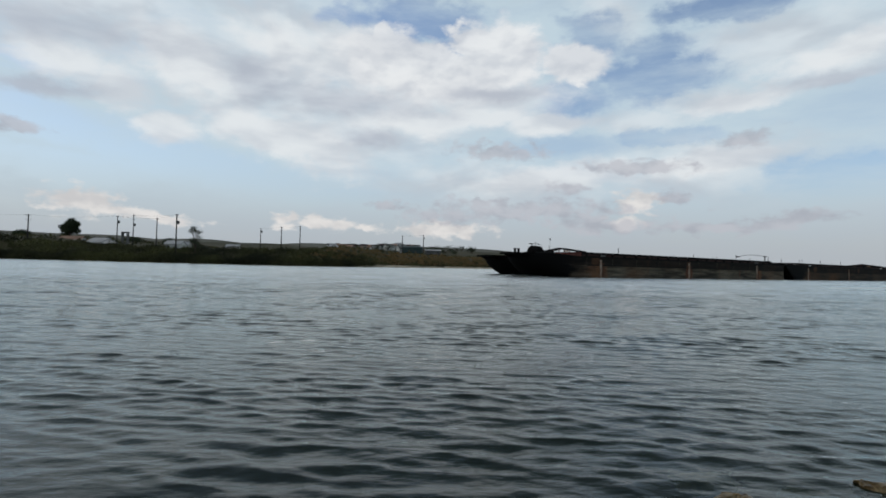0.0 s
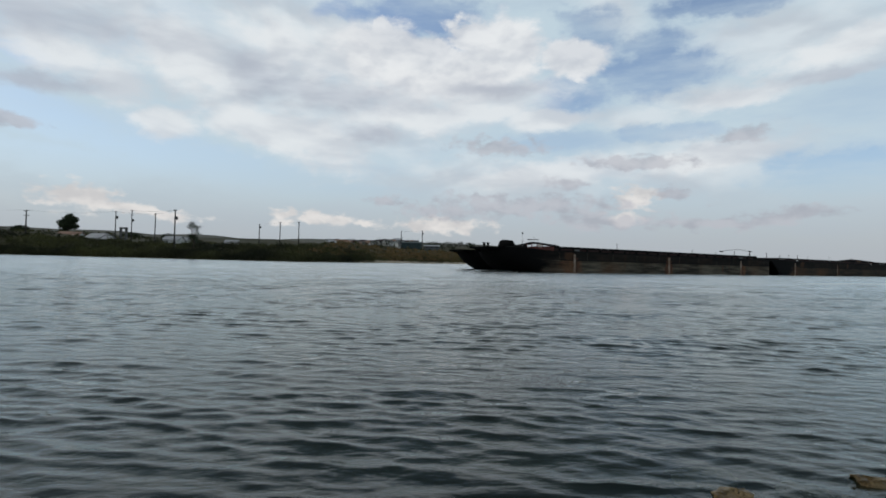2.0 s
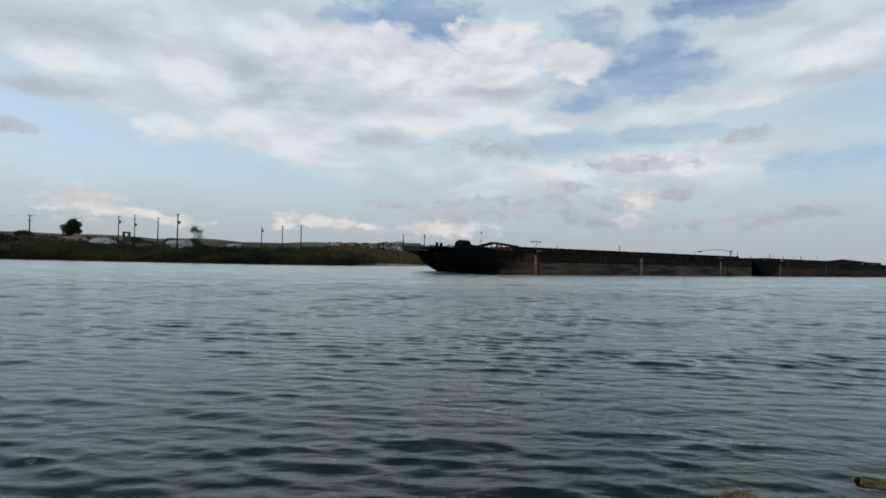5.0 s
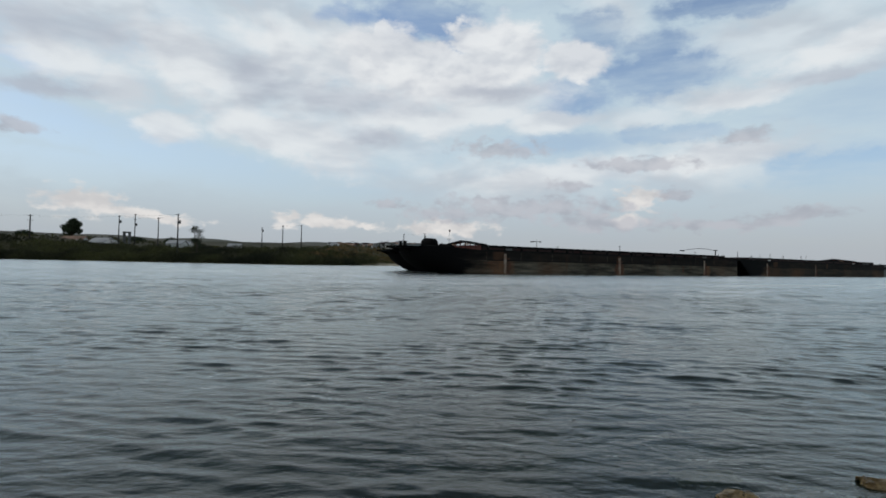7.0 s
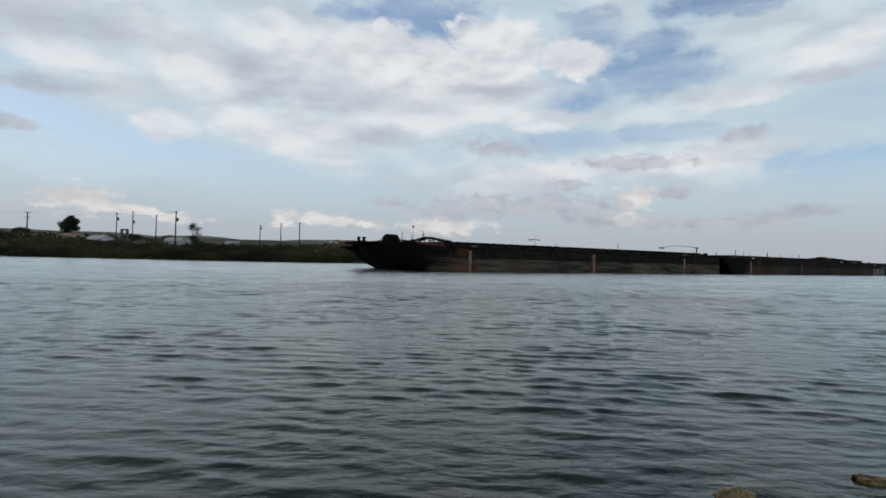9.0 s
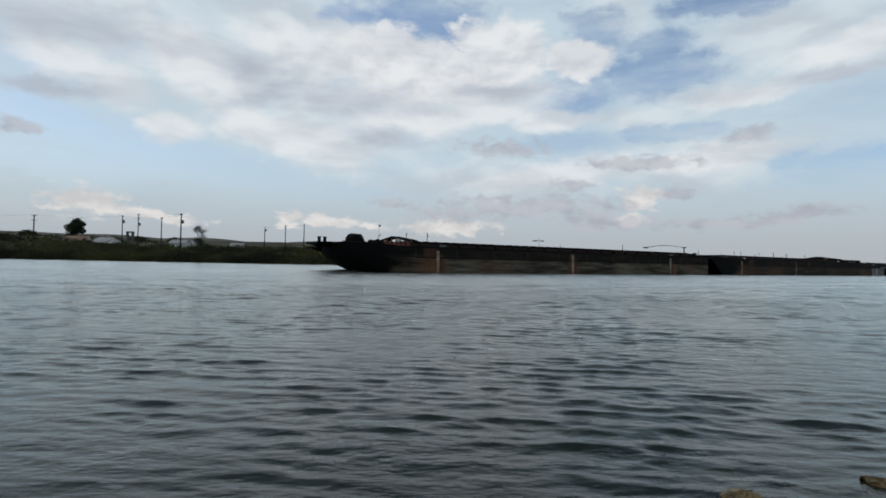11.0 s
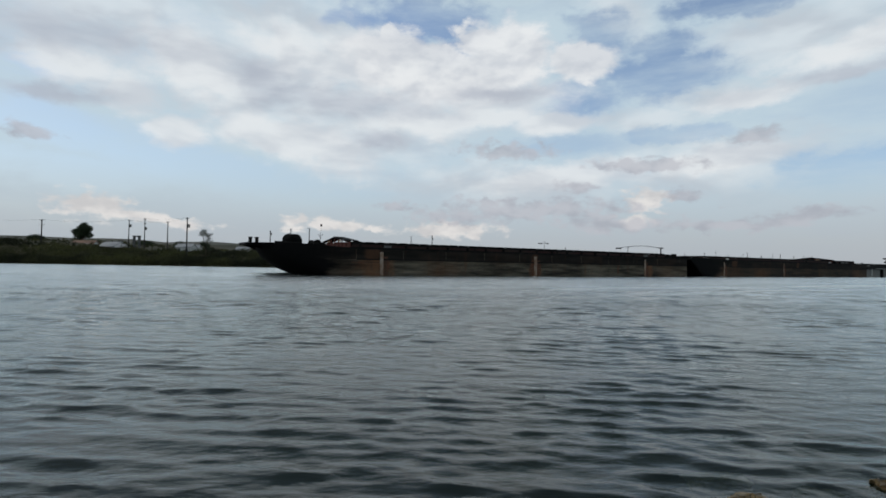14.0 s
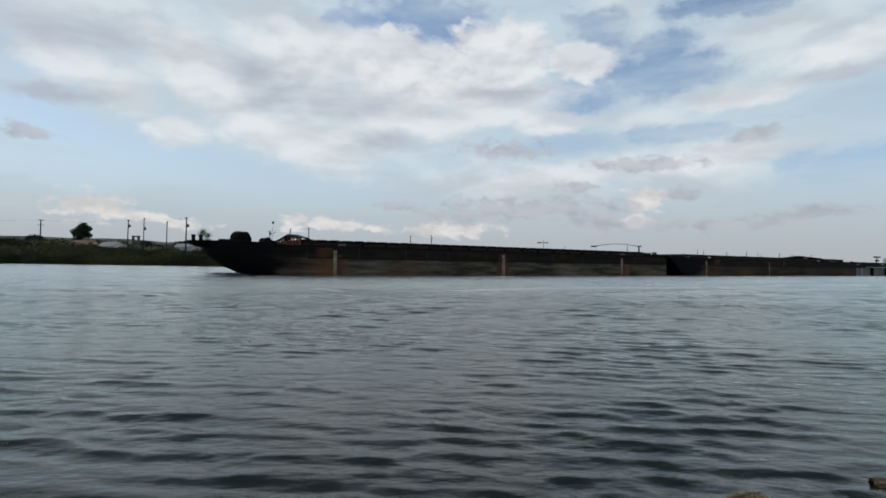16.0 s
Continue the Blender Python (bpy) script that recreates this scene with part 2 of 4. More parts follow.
def hull_material(name, dark, pale, rust, scrape, run, bow_fade, stains=()):
    """Old hull paint: pale scrapes along the side, rust runs down it, ragged fade to black at the bow."""
    m = bpy.data.materials.new(name)
    m.use_nodes = True
    nt = m.node_tree
    bsdf = nt.nodes["Principled BSDF"]
    tc = nt.nodes.new("ShaderNodeTexCoord")

    def field(scale, detail, stretch_by, offset=0.0):
        mp = nt.nodes.new("ShaderNodeMapping")
        mp.inputs[1].default_value = (offset, 0, offset)
        mp.inputs[3].default_value = stretch_by
        n = nt.nodes.new("ShaderNodeTexNoise")
        n.inputs["Scale"].default_value, n.inputs["Detail"].default_value = scale, detail
        n.inputs["Roughness"].default_value = 0.62
        nt.links.new(tc.outputs["Object"], mp.inputs[0])
        nt.links.new(mp.outputs[0], n.inputs[0])
        return n

    def ramp(src, lo, hi, top=1.0):
        r = nt.nodes.new("ShaderNodeMapRange")
        r.inputs[1].default_value, r.inputs[2].default_value, r.inputs[4].default_value = lo, hi, top
        nt.links.new(src.outputs[0], r.inputs[0])
        return r

    def blend(fac, a, colour):
        n = nt.nodes.new("ShaderNodeMix")
        n.data_type = "RGBA"
        n.inputs[7].default_value = (*colour, 1)
        nt.links.new(fac.outputs[0], n.inputs[0])
        if isinstance(a, tuple):
            n.inputs[6].default_value = (*a, 1)
        else:
            nt.links.new(a.outputs[2], n.inputs[6])
        return n

    along, down = field(1.0, 8, (0.16, 1, 1.3)), field(1.0, 6, (1.3, 1, 0.16), 7.0)
    wide, grit = field(0.16, 5, (0.7, 1, 1.0), 3.0), field(5.0, 4, (1, 1, 1))
    c = blend(ramp(along, 0.38, 0.72, scrape), dark, pale)
    c = blend(ramp(wide, 0.50, 0.70, 0.6 * run), c, rust)
    c = blend(ramp(down, 0.54, 0.72, run), c, tuple(0.75 * v for v in rust))
    xyz = nt.nodes.new("ShaderNodeSeparateXYZ")
    nt.links.new(tc.outputs["Object"], xyz.inputs[0])
    blotch = field(0.9, 6, (0.8, 1, 1.0), 11.0)
    for centre, half in stains:
        # a rust stain round a fender bar, with a torn outline
        off = nt.nodes.new("ShaderNodeMath")
        off.operation = "SUBTRACT"
        off.inputs[1].default_value = centre
        nt.links.new(xyz.outputs[0], off.inputs[0])
        far = nt.nodes.new("ShaderNodeMath")
        far.operation = "ABSOLUTE"
        nt.links.new(off.outputs[0], far.inputs[0])
        torn = nt.nodes.new("ShaderNodeMath")
        torn.operation = "MULTIPLY_ADD"
        torn.inputs[1].default_value = -2.6 * half
        nt.links.new(blotch.outputs[0], torn.inputs[0])
        nt.links.new(far.outputs[0], torn.inputs[2])
        c = blend(ramp(torn, -0.4 * half, -1.1 * half, 0.85), c, tuple(1.15 * v for v in rust))
    c = blend(ramp(grit, 0.55, 0.75, 0.6), c, tuple(0.6 * v for v in dark))
    ragged = nt.nodes.new("ShaderNodeMath")
    ragged.operation = "MULTIPLY_ADD"
    ragged.inputs[1].default_value = 9.0
    nt.links.new(along.outputs[0], ragged.inputs[0])
    nt.links.new(xyz.outputs[0], ragged.inputs[2])
    c = blend(ramp(ragged, bow_fade[1] + 4.5, bow_fade[0] + 4.5), c, (0.005, 0.005, 0.005))
    nt.links.new(c.outputs[2], bsdf.inputs["Base Color"])
    bsdf.inputs["Roughness"].default_value = 0.8
    bsdf.inputs["Specular IOR Level"].default_value = 0.08
    bp = nt.nodes.new("ShaderNodeBump")
    bp.inputs["Strength"].default_value, bp.inputs["Distance"].default_value = 0.4, 0.03
    nt.links.new(along.outputs[0], bp.inputs["Height"])
    nt.links.new(bp.outputs[0], bsdf.inputs["Normal"])
    return m


M_HULL = hull_material("hull_black_paint", (0.010, 0.009, 0.008), (0.036, 0.030, 0.024), (0.070, 0.036, 0.021), 0.8, 0.6, (8.0, 15.0), ((15.0, 1.5), (40.3, 0.7)))
M_LOWER = hull_material("hull_worn_lower_band", (0.030, 0.026, 0.020), (0.20, 0.17, 0.125), (0.15, 0.075, 0.040), 0.95, 0.75, (9.0, 15.5), ((15.2, 3.0), (40.3, 1.4), (66.0, 1.0)))
M_BROWN = hull_material("hull_rusty_brown_band", (0.026, 0.023, 0.019), (0.085, 0.060, 0.040), (0.15, 0.072, 0.036), 0.9, 0.85, (8.0, 11.5))
M_BOW = material("hull_bow_black", (0.004, 0.004, 0.004), (0.008, 0.0075, 0.007), 0.5, 4.0, 0.8, gloss=0.04)
M_RUST = material("rusty_steel", (0.13, 0.052, 0.030), (0.075, 0.042, 0.028), 0.8, 5.0, 0.9, third=(0.05, 0.032, 0.022), streaks=True)
M_STRIPE = material("faded_orange_white_paint", (0.24, 0.15, 0.10), (0.36, 0.29, 0.23), 1.2, 7.0, 0.85, third=(0.14, 0.07, 0.04))
M_DARK = material("dark_tarred_steel", (0.008, 0.008, 0.008), (0.018, 0.016, 0.015), 1.0, 9.0, 0.8, gloss=0.08)
M_COVER = material("dark_red_brown_covers", (0.036, 0.014, 0.012), (0.036, 0.022, 0.018), 0.5, 5.0, 0.8, third=(0.02, 0.018, 0.017))
M_REDDISH = material("dull_red_paint", (0.12, 0.04, 0.032), (0.07, 0.03, 0.026), 0.9, 6.0, 0.75)
M_WHITE = material("weathered_white_paint", (0.62, 0.62, 0.60), (0.48, 0.47, 0.44), 0.6, 5.0, 0.7, third=(0.35, 0.30, 0.24))
M_GREYHULL = material("pale_grey_hull_paint", (0.19, 0.19, 0.18), (0.13, 0.13, 0.12), 0.35, 2.5, 0.7, third=(0.15, 0.10, 0.07), streaks=True)
M_WOOD = material("tarred_pole_wood", (0.03, 0.028, 0.026), (0.055, 0.05, 0.046), 0.8, 8.0, 0.9)
M_CONCRETE = material("grey_concrete", (0.10, 0.10, 0.098), (0.15, 0.148, 0.14), 0.6, 6.0, 0.9)
M_ROOF = material("clay_tile_roof", (0.30, 0.19, 0.14), (0.22, 0.14, 0.10), 0.5, 4.0, 0.85)
M_GREYROOF = material("grey_sheet_roof", (0.38, 0.38, 0.38), (0.28, 0.28, 0.29), 0.4, 4.0, 0.6)
M_TEAL = material("teal_green_cladding", (0.03, 0.05, 0.05), (0.045, 0.065, 0.064), 0.3, 4.0, 0.6)
M_GLASS = material("dark_window_glass", (0.03, 0.035, 0.04), (0.05, 0.055, 0.06), 0.5, 3.0, 0.15)
M_STONE = material("ochre_limestone", (0.11, 0.072, 0.030), (0.27, 0.20, 0.10), 9.0, 40.0, 0.35, third=(0.035, 0.024, 0.013), bump=0.03, relief=0.7)
M_SUNK = material("pale_algae_stone", (0.42, 0.36, 0.16), (0.30, 0.30, 0.14), 9.0, 30.0, 0.7, third=(0.16, 0.14, 0.07), bump=0.02, relief=0.6)
M_BARK = material("bark", (0.05, 0.04, 0.032), (0.08, 0.065, 0.05), 2.0, 14.0, 0.9)
M_LEAF = foliage("dark_tree_leaves", (0.022, 0.034, 0.016), (0.045, 0.06, 0.028), (0.016, 0.022, 0.012))
M_REED = foliage("reed_and_scrub_leaves", (0.018, 0.021, 0.009), (0.085, 0.085, 0.027), (0.012, 0.013, 0.007))
M_DRY = foliage("dry_ochre_grass", (0.19, 0.115, 0.045), (0.11, 0.085, 0.033), (0.22, 0.14, 0.065))


def ground_material():
    m = material("ground_earth_and_fields", (0.038, 0.038, 0.018), (0.07, 0.06, 0.032), 0.02, 0.35, 0.95, third=(0.028, 0.03, 0.014), bump=0.1)
    return m


M_GROUND = ground_material()
# aerial haze over the far hills is put into this paler, greyer colour
M_HAZY_HILL = material("hill_fields_with_haze", (0.085, 0.085, 0.066), (0.12, 0.11, 0.088), 0.004, 0.03, 0.95, third=(0.085, 0.092, 0.07))
M_SAND = material("pale_sand", (0.42, 0.36, 0.27), (0.34, 0.28, 0.20), 0.15, 2.0, 0.95, third=(0.24, 0.19, 0.12))
M_BED = material("silty_bed_stones", (0.026, 0.023, 0.013), (0.012, 0.013, 0.010), 1.6, 8.0, 0.8, third=(0.04, 0.033, 0.02), bump=0.05)


def water_material(name, ripple, near_rough=0.02, far_rough=0.24):
    """Dark canal water; ripple scales the relief too fine for the sheet's own waves."""
    m = bpy.data.materials.new(name)
    m.use_nodes = True
    nt = m.node_tree
    bsdf = nt.nodes["Principled BSDF"]
    tc = nt.nodes.new("ShaderNodeTexCoord")
    last = None
    # offshore the sheet is too coarse for short waves, and the relief takes over
    xyz = nt.nodes.new("ShaderNodeSeparateXYZ")
    nt.links.new(tc.outputs["Object"], xyz.inputs[0])
    lull = nt.nodes.new("ShaderNodeMapRange")
    lull.interpolation_type = "SMOOTHSTEP"
    for i, v in zip((1, 2, 3, 4), (9.0, 45.0, 1.0, 1.6)):
        lull.inputs[i].default_value = v
    nt.links.new(xyz.outputs[1], lull.inputs[0])
    # gusts: patches of livelier and calmer ripple
    gust_map = nt.nodes.new("ShaderNodeMapping")
    gust_map.inputs[3].default_value = (0.10, 0.22, 1.0)
    gust = nt.nodes.new("ShaderNodeTexNoise")
    gust.inputs["Scale"].default_value, gust.inputs["Detail"].default_value = 1.0, 4.0
    nt.links.new(tc.outputs["Object"], gust_map.inputs[0])
    nt.links.new(gust_map.outputs[0], gust.inputs[0])
    lively = nt.nodes.new("ShaderNodeMapRange")
    for i, v in zip((1, 2, 3, 4), (0.35, 0.65, 0.45, 1.25)):
        lively.inputs[i].default_value = v
    nt.links.new(gust.outputs[0], lively.inputs[0])
    both = nt.nodes.new("ShaderNodeMath")
    both.operation = "MULTIPLY"
    nt.links.new(lull.outputs[0], both.inputs[0])
    nt.links.new(lively.outputs[0], both.inputs[1])
    for scale, detail, dist, strength, sx in ((0.9, 4.0, 0.10, 0.30, 0.5), (2.2, 3.0, 0.05, 0.45, 0.55), (6.0, 5.0, 0.028, 0.8, 0.55), (19.0, 3.0, 0.007, 0.7, 0.6)):
        mp = nt.nodes.new("ShaderNodeMapping")
        mp.inputs[2].default_value = (0, 0, radians(-6))
        mp.inputs[3].default_value = (sx, 1.0, 1.0)
        n = nt.nodes.new("ShaderNodeTexNoise")
        n.inputs["Scale"].default_value, n.inputs["Detail"].default_value = scale, detail
        bp = nt.nodes.new("ShaderNodeBump")
        bp.inputs["Distance"].default_value = dist
        nt.links.new(tc.outputs["Object"], mp.inputs[0])
        nt.links.new(mp.outputs[0], n.inputs[0])
        nt.links.new(n.outputs[0], bp.inputs["Height"])
        fm = nt.nodes.new("ShaderNodeMath")
        fm.operation = "MULTIPLY"
        fm.inputs[1].default_value = strength * ripple
        nt.links.new(both.outputs[0], fm.inputs[0])
        nt.links.new(fm.outputs[0], bp.inputs["Strength"])
        if last:
            nt.links.new(last.outputs[0], bp.inputs["Normal"])
        last = bp
    # dark body with a little see-through depth, under a Fresnel gloss
    body = nt.nodes.new("ShaderNodeBsdfDiffuse")
    body.inputs[0].default_value = (0.003, 0.012, 0.009, 1)
    clear = nt.nodes.new("ShaderNodeBsdfTransparent")
    clear.inputs[0].default_value = (0.42, 0.50, 0.38, 1)
    depth = nt.nodes.new("ShaderNodeMixShader")
    depth.inputs[0].default_value = 0.45
    nt.links.new(body.outputs[0], depth.inputs[1])
    nt.links.new(clear.outputs[0], depth.inputs[2])
    gloss = nt.nodes.new("ShaderNodeBsdfGlossy")
    gloss.inputs[0].default_value = (0.975, 1.0, 0.985, 1)
    haze = nt.nodes.new("ShaderNodeMapRange")
    haze.inputs[1].default_value, haze.inputs[2].default_value = 1.0, 1.6
    haze.inputs[3].default_value, haze.inputs[4].default_value = near_rough, far_rough
    nt.links.new(lull.outputs[0], haze.inputs[0])
    nt.links.new(haze.outputs[0], gloss.inputs["Roughness"])
    nt.links.new(last.outputs[0], gloss.inputs["Normal"])
    fresnel = nt.nodes.new("ShaderNodeFresnel")
    fresnel.inputs[0].default_value = 1.333
    nt.links.new(last.outputs[0], fresnel.inputs[1])
    mix = nt.nodes.new("ShaderNodeMixShader")
    nt.links.new(fresnel.outputs[0], mix.inputs[0])
    nt.links.new(depth.outputs[0], mix.inputs[1])
    nt.links.new(gloss.outputs[0], mix.inputs[2])
    nt.links.new(mix.outputs[0], nt.nodes["Material Output"].inputs[0])
    nt.nodes.remove(bsdf)
    return m


M_WATER = water_material("canal_water", 1.0)
M_SLICK = water_material("calm_wake_water", 0.6, 0.34)


# ---- mesh helpers ----
def obj(name, bm, mat, parent=None, smooth=False):
    me = bpy.data.meshes.new(name)
    bm.to_mesh(me)
    bm.free()
    for mm in (mat if isinstance(mat, (list, tuple)) else [mat]):
        me.materials.append(mm)
    if smooth:
        for p in me.polygons:
            p.use_smooth = True
    ob = new(name, me)
    ob.parent = parent
    return ob


def part(name, bm, mat, parent, label="", smooth=False):
    ob = obj(name, bm, mat, parent, smooth)
    return tagged(ob, label) if label else ob


def box(bm, x0, x1, y0, y1, z0, z1, bevel=0.0, m=None):
    r = bmesh.ops.create_cube(bm, size=1, matrix=Matrix.Translation(((x0 + x1) / 2, (y0 + y1) / 2, (z0 + z1) / 2)) @ Matrix.Diagonal((x1 - x0, y1 - y0, z1 - z0, 1)))
    vs = r["verts"]
    if bevel:
        es = list({e for v in vs for e in v.link_edges})
        rb = bmesh.ops.bevel(bm, geom=es, offset=bevel, segments=2, affect="EDGES", profile=0.6)
        vs = list({v for f in rb["faces"] for v in f.verts} | {v for v in vs if v.is_valid})
    if m is not None:
        bmesh.ops.transform(bm, matrix=m, verts=[v for v in vs if v.is_valid])
    return bm


def tube(bm, p, q, r0, r1, seg=8):
    p, q = Vector(p), Vector(q)
    d = q - p
    m = Matrix.Translation((p + q) / 2) @ d.to_track_quat("Z", "Y").to_matrix().to_4x4()
    bmesh.ops.create_cone(bm, cap_ends=True, segments=seg, radius1=r0, radius2=r1, depth=d.length, matrix=m)
    return bm


def prism(bm, profile, y0, y1):
    """A side profile in x, z drawn out from y0 to y1."""
    a = [bm.verts.new((x, y0, z)) for x, z in profile]
    b = [bm.verts.new((x, y1, z)) for x, z in profile]
    bm.faces.new(a)
    bm.faces.new(b[::-1])
    n = len(profile)
    for i in range(n):
        bm.faces.new((a[i], b[i], b[(i + 1) % n], a[(i + 1) % n]))
    bmesh.ops.recalc_face_normals(bm, faces=bm.faces)
    return bm


def empty(name, m, label, category, group=""):
    ob = new(name)
    ob.matrix_world = m
    return tagged(ob, label, category, group)


def grid_mesh(name, X, Y, Z, mats, smooth=True, index=None):
    """A sheet from three arrays of rows and columns."""
    nr, nc = X.shape
    me = bpy.data.meshes.new(name)
    co = np.stack([X, Y, Z], -1).reshape(-1, 3).astype(np.float32)
    i = np.arange(nr * nc).reshape(nr, nc)
    q = np.stack([i[:-1, :-1], i[:-1, 1:], i[1:, 1:], i[1:, :-1]], -1).reshape(-1, 4)
    me.vertices.add(len(co))
    me.vertices.foreach_set("co", co.ravel())
    me.loops.add(q.size)
    me.loops.foreach_set("vertex_index", q.ravel().astype(np.int32))
    me.polygons.add(len(q))
    me.polygons.foreach_set("loop_start", np.arange(0, q.size, 4, dtype=np.int32))
    for mm in mats:
        me.materials.append(mm)
    me.polygons.foreach_set("use_smooth", np.full(len(q), smooth))
    if index is not None:
        me.polygons.foreach_set("material_index", index[:-1, :-1].ravel().astype(np.int32))
    me.update(calc_edges=True)
    return new(name, me)


# ---- ground: near shore, bed, far bank, village plain and hills in one sheet ----
def bank(x):
    """Depth of the far water's edge."""
    x = np.asarray(x, float)
    t = np.clip((x + 48) / 66, 0, 1)
    turn = 155 + 118 * t * t * (3 - 2 * t) * 0.5 + 118 * t * 0.5
    return turn + np.where(x > 18, (x - 18) * 0.80, 0) + 1.2 * np.sin(x * 0.21) + 0.6 * np.sin(x * 0.73 + 1)


def smooth01(t):
    t = np.clip(t, 0, 1)
    return t * t * (3 - 2 * t)


def land(x, y):
    """Height of the ground."""
    x, y = np.asarray(x, float), np.asarray(y, float)
    d = y - bank(x)
    left = smooth01((-20 - x) / 30)
    low = smooth01(d / 3) * 0.7 + smooth01((d - 1) / 22) * (1.2 + 1.6 * left) + smooth01((-90 - x) / 60) * smooth01((d - 6) / 30) * 1.4 + smooth01((-124 - x) / 42) * smooth01((d - 6) / 26) * 2.2
    plain = smooth01((d - 8) / 90) * (5.5 - 2.5 * smooth01((-40 - x) / 30)) + smooth01((d - 60) / 260) * 2.0 + smooth01((y - 390) / 150) * 6.5
    ridge = 84 + 26 * smooth01((-600 - x) / 1900) + 4 * np.sin(x * 0.0031 + 1) + 4 * np.sin(x * 0.009) - 66 * smooth01((x + 100) / 1100)
    hills = smooth01((y - 700) / 2300) * (ridge - 8) + 4 * np.sin(x * 0.013 + y * 0.004) * smooth01((y - 900) / 900)
    far = -1.8 + (1.8) * smooth01((d + 4) / 4) + np.where(d > 0, low + plain + hills, 0)
    edge = 2.35 - 0.36 * smooth01((x - 0.8) / 2.5) * -1.0 * 2.2 + 0.15 * np.sin(x * 2.1)
    near = np.where(y < edge + 6, np.clip((edge - y) * 0.33 + 0.0, -1.8, 0.6), -1.8)
    near = np.where(y < edge, near + 0.03 * np.sin(x * 5) * np.sin(y * 6), near)
    return np.where(d > -6, np.maximum(far, near), near)


ys = np.concatenate([np.arange(-30, 0, 1.0), np.arange(0, 8, 0.12), np.geomspace(8, 140, 50), np.arange(141, 330, 1.5), np.geomspace(331, 4800, 130)])
us = np.concatenate([np.linspace(-1.5, -0.86, 24), np.linspace(-0.85, 0.9, 330), np.linspace(0.91, 1.5, 24)])
GY, GU = np.meshgrid(ys, us, indexing="ij")
GX = GU * np.maximum(np.abs(GY), 14.0)
GZ = land(GX, GY)
gi = np.where((GY < 20), 2, 0)
dd = GY - bank(GX)
gi = np.where((GY > 20) & (dd < 5.5 + 3 * np.sin(GX * 0.23) + 1.5 * np.sin(GX * 0.9)) & (dd > -3) & (GX > -30), 1, gi)
gi = np.where((GY > 20) & (dd <= -3), 2, gi)
gi = np.where(GY > 640, 3, gi)
ground = grid_mesh("ground", GX, GY, GZ, [M_GROUND, M_SAND, M_BED, M_HAZY_HILL], index=gi)
tagged(ground, "silty bed, sandy far bank, scrubby plain and low hills", "ground", kind="structure")

# ---- water: a sheet of short, sharp-crested wind waves that drifts towards the shore ----
DRIFT = 0.45
rows_y = np.concatenate([np.arange(1, 16, 0.032), 16 * np.exp(np.arange(0, 2.0, 0.0033)), 118.5 * np.exp(np.arange(0, 2.15, 0.016))])
COLS = 700
WY, WU = np.meshgrid(rows_y.astype(np.float32), np.linspace(-1.0, 1.0, COLS, dtype=np.float32), indexing="ij")
reach = np.maximum(WY * 0.98, 0) + 4.5
WX = WU * reach
rng = np.random.default_rng(7)
WZ, SX, SY = np.zeros_like(WX), np.zeros_like(WX), np.zeros_like(WX)
cell = np.maximum(np.gradient(rows_y)[:, None].astype(np.float32), reach[:, :1] * 2 / COLS)


def gusts(scale, seed):
    """A slowly changing field between about 0.3 and 1.7, in wind-drawn patches."""
    r = np.random.default_rng(seed)
    f = np.zeros_like(WX)
    for lam in (1.0, 1.7, 2.9, 5.0):
        for _ in range(3):
            a = r.uniform(0, 6.28)
            f += np.sin((np.cos(a) * WX * 0.55 + np.sin(a) * WY) * 6.28 / (lam * scale) + r.uniform(0, 6.28)) * lam ** 0.4
    return np.clip(1 + 0.15 * f, 0.5, 1.3)


SWELL, CHOP = gusts(2.6, 3), gusts(1.1, 4)
FETCH = 1 + 1.3 * np.clip((WY - 14) / 26, 0, 1)
for lam in np.geomspace(0.11, 3.4, 110):
    spread_a = 0.40 if lam < 0.3 else 0.24 if lam < 1.0 else 0.14
    ang = rng.normal(-1.66, spread_a)
    k = 2 * math.pi / lam
    # steepness: most in the waves of a fifth of a metre
    steep = 0.0255 * math.exp(-(math.log(lam / 0.21) / 1.15) ** 2) * rng.uniform(0.5, 1.5)
    fade = np.clip((lam / cell - 2.5) / 3, 0, 1)
    ca, sa_ = math.cos(ang), math.sin(ang)
    ph = (k * ca) * WX + (k * sa_) * WY + rng.uniform(0, 6.28)
    amp = (steep / k) * fade * (CHOP if lam < 0.3 else CHOP * FETCH if lam < 0.9 else SWELL * FETCH)
    WZ += amp * np.cos(ph)
    amp = amp * (np.sin(ph) * 1.4)
    SX -= ca * amp
    SY -= sa_ * amp
water = grid_mesh("water", WX + SX, WY + SY, WZ, [M_WATER])
tagged(water, "dark rippled canal water reflecting the cloudy sky", "water", kind="structure")

# ---- the convoy ----
HEADING = 33.63
SPEED = 2.849
LINE = (-7.58, 63.46)
BEAM = 11.0


def convoy_rows(s, across=0.0):
    """Poses along the fairway of a vessel whose bow is s metres behind the leading bow."""
    c, n = math.cos(radians(HEADING)), math.sin(radians(HEADING))
    out = []
    for t in (0.0, 4.0, 8.0, 12.0, 16.0):
        k = s - SPEED * (t - 8)
        out.append((t, pose(LINE[0] + k * c - across * n, LINE[1] + k * n + across * c, 0, 0, 0, HEADING)))
    return out


def bollard(bm, x, y, z, h=0.55, r=0.14):
    tube(bm, (x, y, z - 0.02), (x, y, z + h), r, r, 10)
    tube(bm, (x, y, z + h), (x, y, z + h + 0.07), r * 1.35, r * 1.35, 10)
    return bm


